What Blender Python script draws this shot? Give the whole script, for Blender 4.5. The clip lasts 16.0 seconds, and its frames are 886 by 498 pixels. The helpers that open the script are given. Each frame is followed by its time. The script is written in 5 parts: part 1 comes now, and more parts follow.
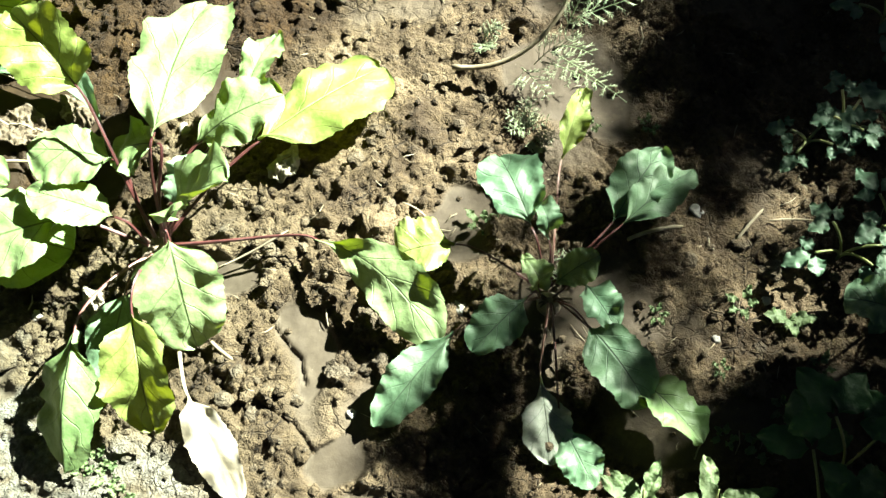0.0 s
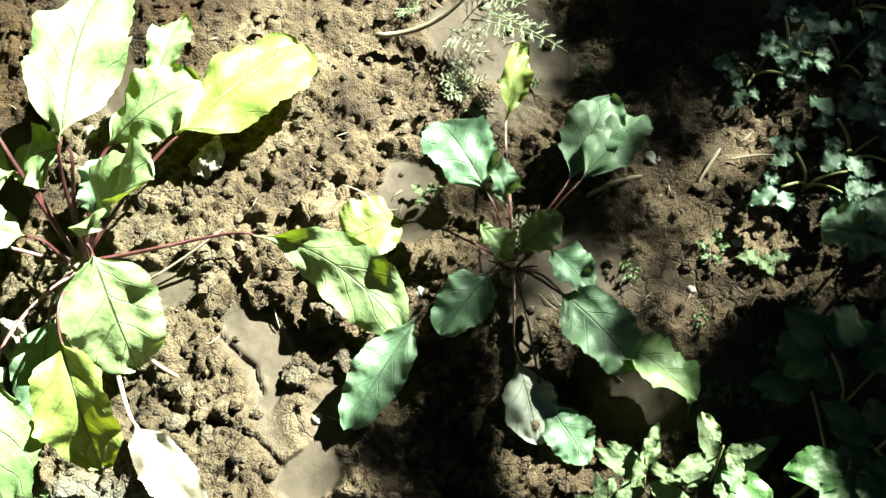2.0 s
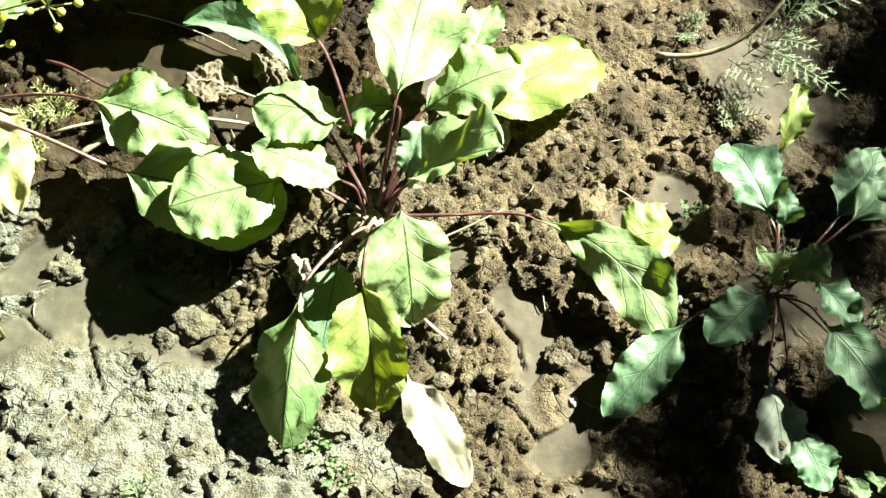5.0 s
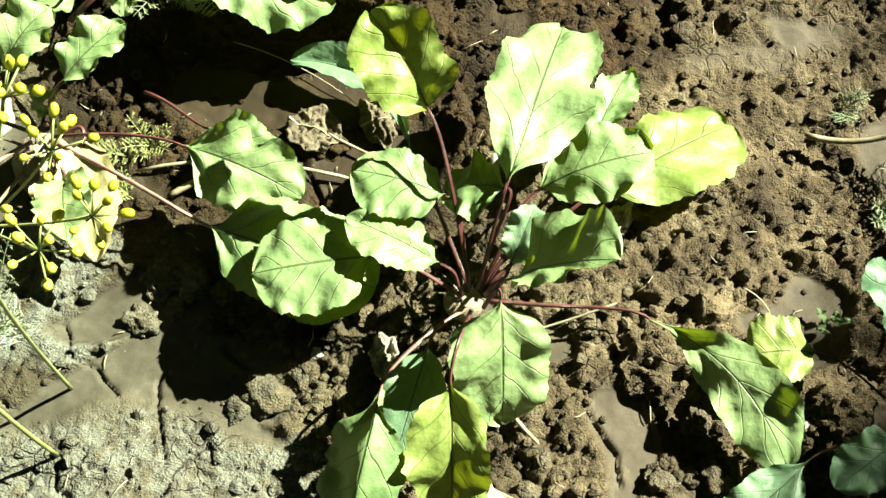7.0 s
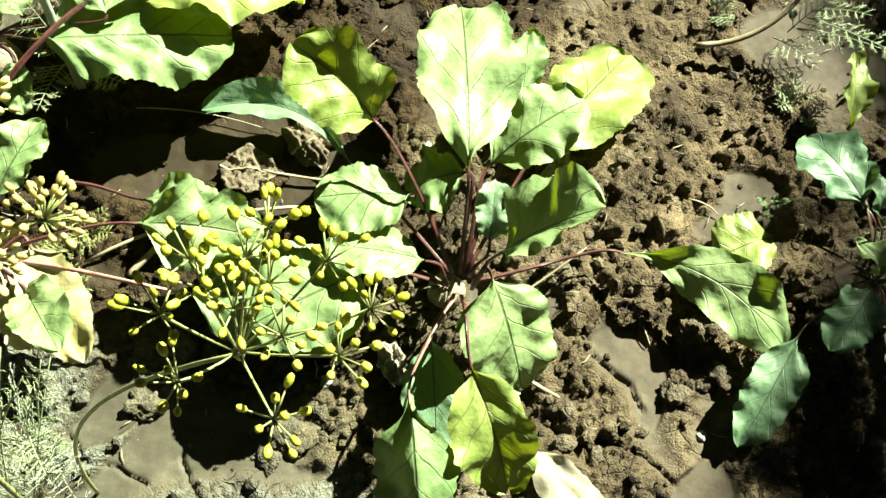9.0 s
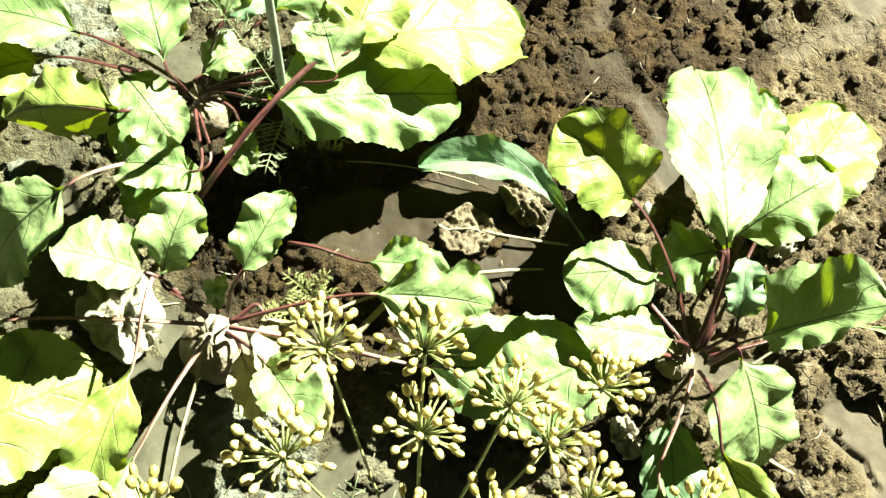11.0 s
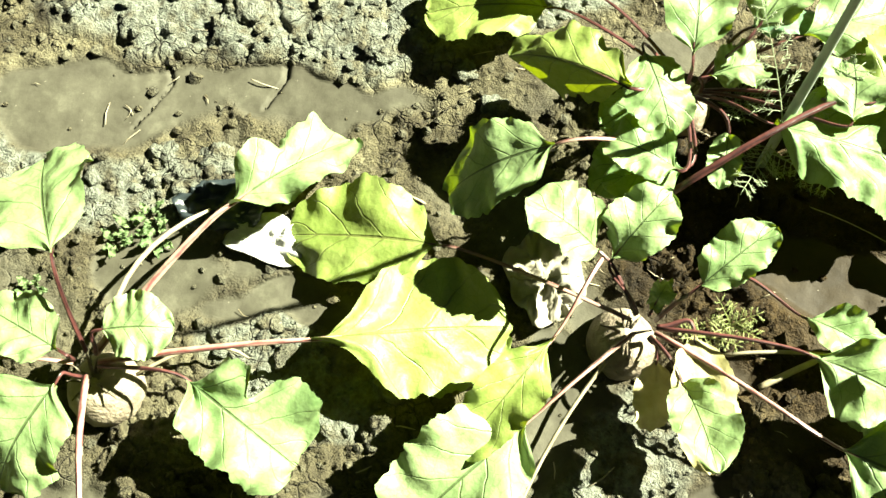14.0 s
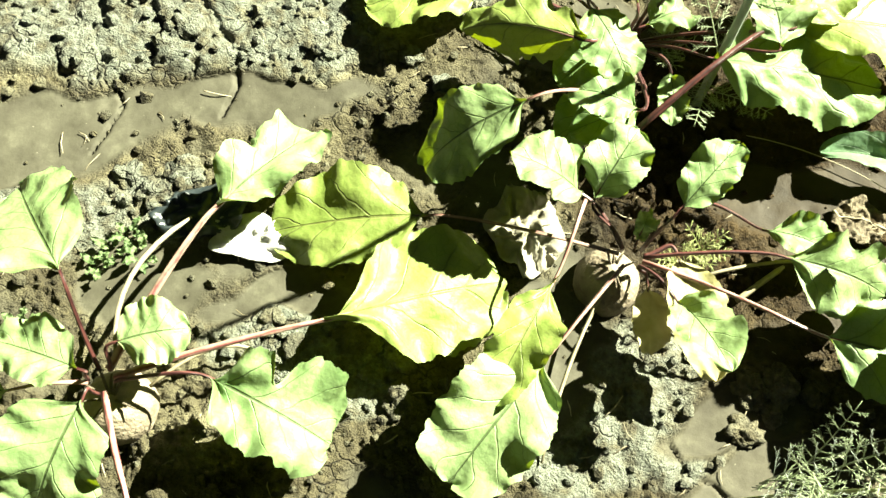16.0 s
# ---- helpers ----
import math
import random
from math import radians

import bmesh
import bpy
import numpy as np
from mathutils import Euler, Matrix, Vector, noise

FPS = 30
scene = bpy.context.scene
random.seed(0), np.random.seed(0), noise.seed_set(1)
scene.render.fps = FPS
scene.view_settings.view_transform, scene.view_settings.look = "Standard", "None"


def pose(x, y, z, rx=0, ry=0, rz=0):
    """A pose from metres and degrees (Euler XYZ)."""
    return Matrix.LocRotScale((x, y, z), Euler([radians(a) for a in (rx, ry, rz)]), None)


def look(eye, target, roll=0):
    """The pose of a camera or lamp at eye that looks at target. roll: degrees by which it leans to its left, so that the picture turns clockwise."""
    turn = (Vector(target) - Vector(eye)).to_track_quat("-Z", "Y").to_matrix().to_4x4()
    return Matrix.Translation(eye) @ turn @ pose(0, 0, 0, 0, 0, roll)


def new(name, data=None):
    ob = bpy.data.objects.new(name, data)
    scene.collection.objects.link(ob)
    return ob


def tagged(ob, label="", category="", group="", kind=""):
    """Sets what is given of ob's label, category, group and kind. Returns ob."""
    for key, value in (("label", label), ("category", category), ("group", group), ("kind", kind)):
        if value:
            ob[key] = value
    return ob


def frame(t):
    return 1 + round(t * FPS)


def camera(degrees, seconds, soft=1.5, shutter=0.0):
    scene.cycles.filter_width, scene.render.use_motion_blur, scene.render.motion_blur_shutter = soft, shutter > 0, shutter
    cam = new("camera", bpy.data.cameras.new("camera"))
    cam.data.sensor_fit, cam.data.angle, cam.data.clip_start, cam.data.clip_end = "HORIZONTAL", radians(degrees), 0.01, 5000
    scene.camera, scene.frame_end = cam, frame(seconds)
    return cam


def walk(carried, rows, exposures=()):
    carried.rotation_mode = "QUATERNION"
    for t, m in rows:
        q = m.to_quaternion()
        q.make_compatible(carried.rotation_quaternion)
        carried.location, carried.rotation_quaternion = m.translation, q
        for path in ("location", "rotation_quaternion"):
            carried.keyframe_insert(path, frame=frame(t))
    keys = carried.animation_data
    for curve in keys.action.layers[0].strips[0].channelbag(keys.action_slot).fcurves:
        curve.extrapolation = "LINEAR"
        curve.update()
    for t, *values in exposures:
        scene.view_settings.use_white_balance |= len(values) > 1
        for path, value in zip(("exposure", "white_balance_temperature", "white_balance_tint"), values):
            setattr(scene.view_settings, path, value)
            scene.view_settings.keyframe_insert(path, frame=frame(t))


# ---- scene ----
cam = camera(45.3, 16.0)
PATH = [
    (0, (0.016, -0.043, 1.096), (-0.001, 0.775, -0.729), -1.5),
    (0.5, (-0.049, -0.061, 1.093), (0.022, 0.761, -0.73), 1.9),
    (1, (-0.095, -0.084, 1.076), (0.108, 0.804, -0.704), 2.5),
    (1.5, (-0.095, -0.087, 1.051), (0.121, 0.786, -0.735), 3.2),
    (2, (-0.03, -0.017, 1.014), (0.125, 0.771, -0.818), 2.9),
    (2.5, (0.035, 0.035, 0.983), (0.057, 0.786, -0.871), -0.2),
    (3, (0.045, 0.069, 0.962), (-0.041, 0.783, -0.904), -3.5),
    (3.5, (0.006, 0.063, 0.971), (-0.082, 0.79, -0.89), -1.2),
    (4, (-0.105, 0.022, 0.995), (-0.039, 0.813, -0.84), 6.5),
    (4.5, (-0.22, -0.033, 1.022), (-0.105, 0.807, -0.789), 8.6),
    (5, (-0.296, -0.061, 1.029), (-0.174, 0.787, -0.778), 10.4),
    (5.2, (-0.305, -0.063, 1.031), (-0.201, 0.784, -0.777), 10.1),
    (7.3, (-0.295, 0.092, 0.982), (-0.381, 0.858, -0.863), 2.9),
    (7.5, (-0.323, 0.084, 0.996), (-0.315, 0.852, -0.851), 5.3),
    (8, (-0.393, 0.039, 1.026), (-0.201, 0.815, -0.807), 7.4),
    (8.2, (-0.405, 0.033, 1.033), (-0.162, 0.798, -0.799), 7.9),
    (10.3, (-0.447, 0.238, 0.973), (-0.298, 0.924, -0.899), 4.5),
    (10.5, (-0.484, 0.244, 0.982), (-0.335, 0.936, -0.889), 5.2),
    (11, (-0.611, 0.234, 1.022), (-0.435, 0.893, -0.858), 6.4),
    (11.5, (-0.75, 0.18, 1.049), (-0.547, 0.91, -0.802), 8.1),
    (12, (-0.798, 0.177, 1.034), (-0.672, 0.893, -0.829), 7.1),
    (12.5, (-0.802, 0.244, 1.013), (-0.784, 0.935, -0.863), 3.3),
    (13, (-0.797, 0.275, 1.006), (-0.912, 0.91, -0.887), -1.7),
    (13.5, (-0.8, 0.265, 1.0), (-0.986, 0.891, -0.891), -4.8),
    (14, (-0.808, 0.253, 1.005), (-1.063, 0.857, -0.885), -8.8),
    (14.5, (-0.808, 0.25, 1.006), (-1.046, 0.835, -0.892), -7.6),
    (15, (-0.811, 0.251, 0.995), (-1.038, 0.826, -0.907), -6.1),
    (15.5, (-0.85, 0.226, 1.0), (-0.989, 0.871, -0.888), -0.0),
    (16, (-0.936, 0.143, 1.02), (-0.908, 0.879, -0.84), 5.9),
]
walk(cam, [(t, look(eye, target, roll)) for t, eye, target, roll in PATH], [(0.0, 3.36, 6500, -3), (1.5, 3.46, 6450, -4), (2.5, 3.44, 6450, -4), (4.0, 3.27, 6550, -6), (5.2, 3.16, 6800, -7), (7.3, 2.68, 7250, -9), (8.2, 2.66, 7250, -10), (10.3, 3.04, 7250, -10), (12.5, 3.24, 7300, -7), (14.0, 3.05, 7400, -8), (16.0, 3.06, 7500, -8)])

# ---- light ----
SHADOW = Vector((-0.95, -0.65, -1.0))          # the way the sunlight travels
world = bpy.data.worlds.new("sky")
scene.world = world
world.use_nodes = True
_sky = world.node_tree.nodes.new("ShaderNodeTexSky")
_sky.sky_type, _sky.sun_disc = "NISHITA", False
_sky.sun_elevation = math.atan2(1.0, math.hypot(SHADOW.x, SHADOW.y))
_sky.sun_rotation = math.atan2(-SHADOW.x, -SHADOW.y)
world.node_tree.links.new(_sky.outputs[0], world.node_tree.nodes["Background"].inputs[0])
world.node_tree.nodes["Background"].inputs[1].default_value = 0.0012
sun = new("sun", bpy.data.lights.new("sun", "SUN"))
sun.data.energy, sun.data.angle, sun.data.color = 5.0, radians(0.53), (1.0, 0.97, 0.88)
sun.rotation_euler = SHADOW.to_track_quat("-Z", "Y").to_euler()

# ---- materials ----


def material(name):
    m = bpy.data.materials.new(name)
    m.use_nodes = True
    t = m.node_tree
    return m, t, t.nodes["Principled BSDF"]


class Net:
    """Short hand for node trees."""

    def __init__(self, tree):
        self.t = tree

    def add(self, kind, **sets):
        n = self.t.nodes.new(kind)
        for key, value in sets.items():
            setattr(n, key, value)
        return n

    def put(self, socket, value):
        if hasattr(value, "is_linked"):
            self.t.links.new(value, socket)
        else:
            socket.default_value = value

    def math(self, op, a, b=0.0, c=0.0, clamp=False):
        n = self.add("ShaderNodeMath", operation=op, use_clamp=clamp)
        for i, v in enumerate((a, b, c)):
            self.put(n.inputs[i], v)
        return n.outputs[0]

    def noise(self, vec, scale, detail=4.0, rough=0.55, dim="3D"):
        n = self.add("ShaderNodeTexNoise", noise_dimensions=dim)
        if vec is not None:
            self.put(n.inputs["Vector"], vec)
        n.inputs["Scale"].default_value = scale
        n.inputs["Detail"].default_value = detail
        n.inputs["Roughness"].default_value = rough
        return n.outputs[0]

    def voronoi(self, vec, scale, feature="F1"):
        n = self.add("ShaderNodeTexVoronoi", feature=feature)
        self.put(n.inputs["Vector"], vec)
        n.inputs["Scale"].default_value = scale
        return n.outputs[0]

    def ramp(self, fac, stops):
        n = self.add("ShaderNodeValToRGB")
        self.put(n.inputs[0], fac)
        e = n.color_ramp.elements
        while len(e) < len(stops):
            e.new(0.5)
        for el, (p, c) in zip(e, stops):
            el.position, el.color = p, (*c, 1.0) if len(c) == 3 else c
        return n.outputs[0]

    def mix(self, fac, a, b, mode="MIX"):
        n = self.add("ShaderNodeMix", data_type="RGBA", blend_type=mode)
        self.put(n.inputs[0], fac)
        self.put(n.inputs[6], a if hasattr(a, "is_linked") else (*a, 1.0))
        self.put(n.inputs[7], b if hasattr(b, "is_linked") else (*b, 1.0))
        return n.outputs[2]

    def bump(self, height, strength, distance):
        n = self.add("ShaderNodeBump")
        n.inputs["Strength"].default_value = strength
        n.inputs["Distance"].default_value = distance
        self.put(n.inputs["Height"], height)
        return n.outputs[0]


def soil_material():
    m, t, b = material("soil")
    n = Net(t)
    co = n.add("ShaderNodeNewGeometry").outputs["Position"]
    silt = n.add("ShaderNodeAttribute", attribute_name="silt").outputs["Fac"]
    crust = n.add("ShaderNodeAttribute", attribute_name="crust").outputs["Fac"]
    grey = n.noise(co, 2.2, 3.0)
    big = n.noise(co, 14.0, 5.0, 0.6)
    fine = n.noise(co, 160.0, 6.0, 0.7)
    grit = n.voronoi(co, 420.0)
    crumb = n.ramp(big, [(0.30, (0.0300, 0.0215, 0.0130)), (0.50, (0.072, 0.0560, 0.0350)), (0.70, (0.138, 0.1120, 0.0740))])
    dry = n.ramp(fine, [(0.32, (0.58, 0.56, 0.53)), (0.50, (0.98, 0.98, 0.98)), (0.68, (1.40, 1.38, 1.34))])
    crumb = n.mix(1.0, crumb, dry, "MULTIPLY")
    mud = n.ramp(n.noise(co, 24.0, 7.0, 0.72), [(0.30, (0.0300, 0.0240, 0.0165)), (0.56, (0.056, 0.0470, 0.0345)), (0.78, (0.100, 0.0860, 0.0650))])
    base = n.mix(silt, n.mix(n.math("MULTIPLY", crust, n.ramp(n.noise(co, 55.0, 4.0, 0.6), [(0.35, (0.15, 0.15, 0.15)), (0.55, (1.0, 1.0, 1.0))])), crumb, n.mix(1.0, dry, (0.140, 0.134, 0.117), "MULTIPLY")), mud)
    sep = n.add("ShaderNodeSeparateXYZ")
    n.put(sep.inputs[0], co)
    end = n.math("ADD", n.math("MULTIPLY_ADD", sep.outputs[0], -1.1, -0.12), n.math("MULTIPLY_ADD", grey, 0.7, -0.15), clamp=True)
    base = n.mix(end, n.mix(1.0, base, (1.05, 0.97, 0.90), "MULTIPLY"), n.mix(1.0, base, (0.89, 1.0, 0.95), "MULTIPLY"))
    # brown mud around two points, and soil turned darker brown around a third
    away = n.add("ShaderNodeVectorMath", operation="DISTANCE")
    n.put(away.inputs[0], co)
    away.inputs[1].default_value = (-0.50, 0.61, 0.0)
    beyond = n.add("ShaderNodeVectorMath", operation="DISTANCE")
    n.put(beyond.inputs[0], co)
    beyond.inputs[1].default_value = (-0.62, 0.66, 0.0)
    third = n.add("ShaderNodeVectorMath", operation="DISTANCE")
    n.put(third.inputs[0], co)
    third.inputs[1].default_value = (-0.323, 0.804, 0.0)
    browned = n.ramp(n.math("MULTIPLY_ADD", n.noise(co, 13.0, 3.0), -0.10, n.math("MINIMUM", third.outputs["Value"], n.math("MINIMUM", away.outputs["Value"], beyond.outputs["Value"]))), [(0.105, (1.0, 1.0, 1.0)), (0.165, (0.0, 0.0, 0.0))])
    base = n.mix(browned, base, n.mix(1.0, base, (0.36, 0.265, 0.145), "MULTIPLY"))
    straw = n.ramp(n.voronoi(co, 75.0), [(0.035, (1.0, 1.0, 1.0)), (0.06, (0.0, 0.0, 0.0))])
    base = n.mix(n.math("MULTIPLY", straw, 0.5), base, (0.223, 0.205, 0.17))
    n.put(b.inputs["Roughness"], n.math("MULTIPLY_ADD", n.math("MULTIPLY", browned, silt), -0.08, n.math("MULTIPLY_ADD", silt, -0.18, 0.93)))
    b.inputs["Specular IOR Level"].default_value = 0.25
    warp = n.add("ShaderNodeVectorMath", operation="MULTIPLY_ADD")
    n.put(warp.inputs[0], n.add("ShaderNodeTexNoise").outputs["Color"])
    warp.inputs[0].links[0].from_node.inputs["Scale"].default_value = 45.0
    n.put(warp.inputs[0].links[0].from_node.inputs["Vector"], co)
    warp.inputs[1].default_value = (0.022, 0.022, 0.022)
    n.put(warp.inputs[2], co)
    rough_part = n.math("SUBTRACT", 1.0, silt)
    some = n.ramp(n.noise(co, 16.0, 3.0), [(0.50, (0.0, 0.0, 0.0)), (0.60, (1.0, 1.0, 1.0))])
    gap = n.ramp(n.voronoi(warp.outputs[0], 42.0, "DISTANCE_TO_EDGE"), [(0.0, (1.0, 1.0, 1.0)), (0.055, (0.0, 0.0, 0.0))])
    gap = n.math("MULTIPLY", n.math("MULTIPLY", gap, some), rough_part)
    flake = n.noise(warp.outputs[0], 95.0, 5.0, 0.7)
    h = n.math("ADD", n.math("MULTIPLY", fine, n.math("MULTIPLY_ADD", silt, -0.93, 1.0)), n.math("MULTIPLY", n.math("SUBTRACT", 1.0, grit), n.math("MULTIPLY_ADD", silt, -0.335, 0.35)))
    h = n.math("ADD", n.math("MULTIPLY_ADD", gap, -0.9, h), n.math("MULTIPLY", n.math("MULTIPLY", flake, rough_part), 1.1))
    base = n.mix(n.math("MULTIPLY", gap, 0.5), base, (0.031, 0.0245, 0.018))
    n.put(b.inputs["Base Color"], base)
    n.put(b.inputs["Normal"], n.bump(h, 1.0, 0.0052))
    return m


def leaf_material(name, dark, light, back, vein, gloss=0.50):
    """A leaf blade: colour and veins laid along its midrib (UV), waxy above, light shining through it."""
    m, t, b = material(name)
    n = Net(t)
    uv = n.add("ShaderNodeUVMap", uv_map="blade").outputs[0]
    sep = n.add("ShaderNodeSeparateXYZ")
    n.put(sep.inputs[0], uv)
    across = n.math("ABSOLUTE", n.math("MULTIPLY_ADD", sep.outputs[0], 2.0, -1.0))
    along = sep.outputs[1]
    co = n.add("ShaderNodeTexCoord").outputs["Object"]
    rnd = n.add("ShaderNodeObjectInfo").outputs["Random"]
    wob = n.noise(co, 30.0, 2.0)
    # side veins run out and forward from the midrib
    lane = n.math("FRACT", n.math("ADD", n.math("MULTIPLY_ADD", along, 4.6, n.math("MULTIPLY_ADD", wob, 0.5, 0.85)), n.math("MULTIPLY", n.math("POWER", across, 0.85), -1.5)))
    off = n.math("ABSOLUTE", n.math("SUBTRACT", lane, 0.5))
    side = n.ramp(n.math("ADD", off, n.math("MULTIPLY", across, 0.03)), [(0.016, (1.0, 1.0, 1.0)), (0.052, (0.0, 0.0, 0.0))])
    rib = n.ramp(n.math("MULTIPLY", across, n.math("ADD", along, 0.55)), [(0.012, (1.0, 1.0, 1.0)), (0.034, (0.0, 0.0, 0.0))])
    net = n.ramp(n.voronoi(co, 105.0, "DISTANCE_TO_EDGE"), [(0.015, (1.0, 1.0, 1.0)), (0.06, (0.0, 0.0, 0.0))])
    veins = n.math("MAXIMUM", n.math("MULTIPLY", side, n.math("MULTIPLY_ADD", n.noise(co, 18.0, 2.0), 2.2, -0.5, clamp=True)), rib)
    patch = n.noise(co, 22.0, 5.0, 0.6)
    tone = n.math("ADD", n.math("MULTIPLY", patch, 0.75), n.math("MULTIPLY_ADD", rnd, 0.30, 0.01))
    body = n.ramp(tone, [(0.25, dark), (0.75, light)])
    bloom = n.ramp(n.noise(co, 17.0, 3.0, 0.5), [(0.42, (0.0, 0.0, 0.0)), (0.66, (1.0, 1.0, 1.0))])
    body = n.mix(n.math("MULTIPLY", bloom, 0.32), body, (light[0] * 1.15, light[1] * 1.12, light[2] * 1.22))
    body = n.mix(n.math("MULTIPLY", net, 0.5), body, n.mix(1.0, body, (0.62, 0.70, 0.60), "MULTIPLY"))
    spots = n.ramp(n.noise(co, 95.0, 3.0), [(0.70, (0.0, 0.0, 0.0)), (0.78, (1.0, 1.0, 1.0))])
    body = n.mix(n.math("MULTIPLY", spots, 0.35), body, (0.137, 0.122, 0.043))
    col = n.mix(n.math("MULTIPLY", veins, 0.85), body, vein)
    n.put(b.inputs["Base Color"], col)
    n.put(b.inputs["Roughness"], n.math("MULTIPLY_ADD", n.noise(co, 60.0, 3.0), 0.25, gloss - 0.10))
    b.inputs["Specular IOR Level"].default_value = 0.38
    h = n.math("ADD", n.math("MULTIPLY", veins, -0.45), n.math("ADD", n.math("MULTIPLY", n.noise(co, 38.0, 2.0), 1.5), n.math("MULTIPLY", n.noise(co, 110.0, 3.0), 0.5)))
    nor = n.bump(h, 0.55, 0.0040)
    n.put(b.inputs["Normal"], nor)
    tr = n.add("ShaderNodeBsdfTranslucent")
    through_col = n.mix(n.math("MULTIPLY", veins, 0.9), n.mix(n.math("MULTIPLY", rnd, 0.4), back, (back[0] * 0.65, back[1] * 0.85, back[2] * 0.9)), (0.06, 0.06, 0.012))
    n.put(tr.inputs[0], through_col)
    n.put(tr.inputs["Normal"], nor)
    mx = n.add("ShaderNodeMixShader")
    mx.inputs[0].default_value = 0.13
    n.put(mx.inputs[1], b.outputs[0])
    n.put(mx.inputs[2], tr.outputs[0])
    n.put(t.nodes["Material Output"].inputs[0], mx.outputs[0])
    return m


def plain(name, low, high, rough=0.6, scale=40.0, bump=0.4, depth=0.002, detail=5.0, thin=0.0):
    """A surface mottled between two colours, with relief of its own; thin: how much light shines through."""
    m, t, b = material(name)
    n = Net(t)
    co = n.add("ShaderNodeTexCoord").outputs["Object"]
    rnd = n.add("ShaderNodeObjectInfo").outputs["Random"]
    f = n.noise(co, scale, detail, 0.6)
    tone = n.math("ADD", n.math("MULTIPLY_ADD", n.noise(co, scale * 0.22, 2.0), 0.5, -0.25), n.math("ADD", f, n.math("MULTIPLY_ADD", rnd, 0.24, -0.12)))
    col = n.ramp(tone, [(0.28, low), (0.72, high)])
    n.put(b.inputs["Base Color"], col)
    b.inputs["Roughness"].default_value = rough
    nor = n.bump(n.math("ADD", f, n.noise(co, scale * 4.0, 3.0)), bump, depth)
    n.put(b.inputs["Normal"], nor)
    if thin:
        tr = n.add("ShaderNodeBsdfTranslucent")
        n.put(tr.inputs[0], col)
        mx = n.add("ShaderNodeMixShader")
        mx.inputs[0].default_value = thin
        n.put(mx.inputs[1], b.outputs[0])
        n.put(mx.inputs[2], tr.outputs[0])
        n.put(t.nodes["Material Output"].inputs[0], mx.outputs[0])
    return m


def petiole_material(name, low, high):
    """A leaf stalk with darker and paler streaks along it."""
    m, t, b = material(name)
    n = Net(t)
    sep = n.add("ShaderNodeSeparateXYZ")
    n.put(sep.inputs[0], n.add("ShaderNodeUVMap", uv_map="blade").outputs[0])
    co = n.add("ShaderNodeTexCoord").outputs["Object"]
    streak = n.math("ABSOLUTE", n.math("SINE", n.math("MULTIPLY_ADD", sep.outputs[0], 9.4, n.math("MULTIPLY", n.noise(co, 25.0, 2.0), 3.0))))
    f = n.math("MULTIPLY_ADD", n.noise(co, 70.0, 4.0, 0.6), 0.7, n.math("MULTIPLY_ADD", streak, 0.45, -0.12))
    n.put(b.inputs["Base Color"], n.ramp(f, [(0.28, low), (0.78, high)]))
    b.inputs["Roughness"].default_value = 0.45
    n.put(b.inputs["Normal"], n.bump(n.math("ADD", streak, n.noise(co, 160.0, 3.0)), 0.6, 0.0010))
    return m


SOIL = soil_material()
LEAF = leaf_material("beet_leaf", (0.077, 0.145, 0.0468), (0.1804, 0.247, 0.112), (0.446, 0.57, 0.0186), (0.0446, 0.067, 0.0223))
LEAF_DULL = leaf_material("beet_leaf_dull", (0.0491, 0.116, 0.0625), (0.134, 0.205, 0.12), (0.248, 0.384, 0.0496), (0.0536, 0.0806, 0.0491))
LEAF_GREY = leaf_material("beet_leaf_grey", (0.161, 0.197, 0.152), (0.268, 0.286, 0.232), (0.31, 0.372, 0.124), (0.0806, 0.0979, 0.067))
LEAF_YELLOW = leaf_material("beet_leaf_yellow", (0.0958, 0.1401, 0.0246), (0.1702, 0.2146, 0.0603), (0.496, 0.57, 0.0186), (0.0893, 0.0979, 0.0268))
WITHERED = plain("withered_leaf", (0.205, 0.183, 0.13), (0.348, 0.33, 0.276), 0.75, 30.0, 0.35, 0.002, thin=0.2)
WITHERED_TAN = plain("withered_leaf_tan", (0.054, 0.0396, 0.023), (0.18, 0.148, 0.0972), 0.8, 60.0, 0.8, 0.003, thin=0.1)
YELLOWED = plain("yellowed_leaf", (0.259, 0.238, 0.0936), (0.432, 0.389, 0.216), 0.7, 40.0, 0.4, 0.002, thin=0.2)
PETIOLE = petiole_material("petiole_red", (0.018, 0.0045, 0.0055), (0.092, 0.030, 0.027))
PETIOLE_PALE = petiole_material("petiole_pale", (0.112, 0.0302, 0.0302), (0.288, 0.202, 0.162))
BULB = plain("beet_root_skin", (0.115, 0.09, 0.0648), (0.288, 0.241, 0.18), 0.75, 45.0, 0.7, 0.003)
CLOD = plain("soil_clod", (0.067, 0.0513, 0.0348), (0.152, 0.127, 0.0936), 0.95, 70.0, 0.9, 0.006, 8.0)
STONE = plain("pale_stone", (0.201, 0.192, 0.17), (0.321, 0.312, 0.29), 0.85, 60.0, 0.5, 0.002)
PAPER = plain("white_paper", (0.321, 0.321, 0.312), (0.384, 0.384, 0.375), 0.8, 25.0, 0.3, 0.002)
PLASTIC = plain("dark_film", (0.00893, 0.0134, 0.0156), (0.0268, 0.0335, 0.0357), 0.35, 18.0, 0.3, 0.002)
DILL = plain("dill_green", (0.17, 0.215, 0.116), (0.268, 0.304, 0.197), 0.5, 60.0, 0.2, 0.001, thin=0.15)
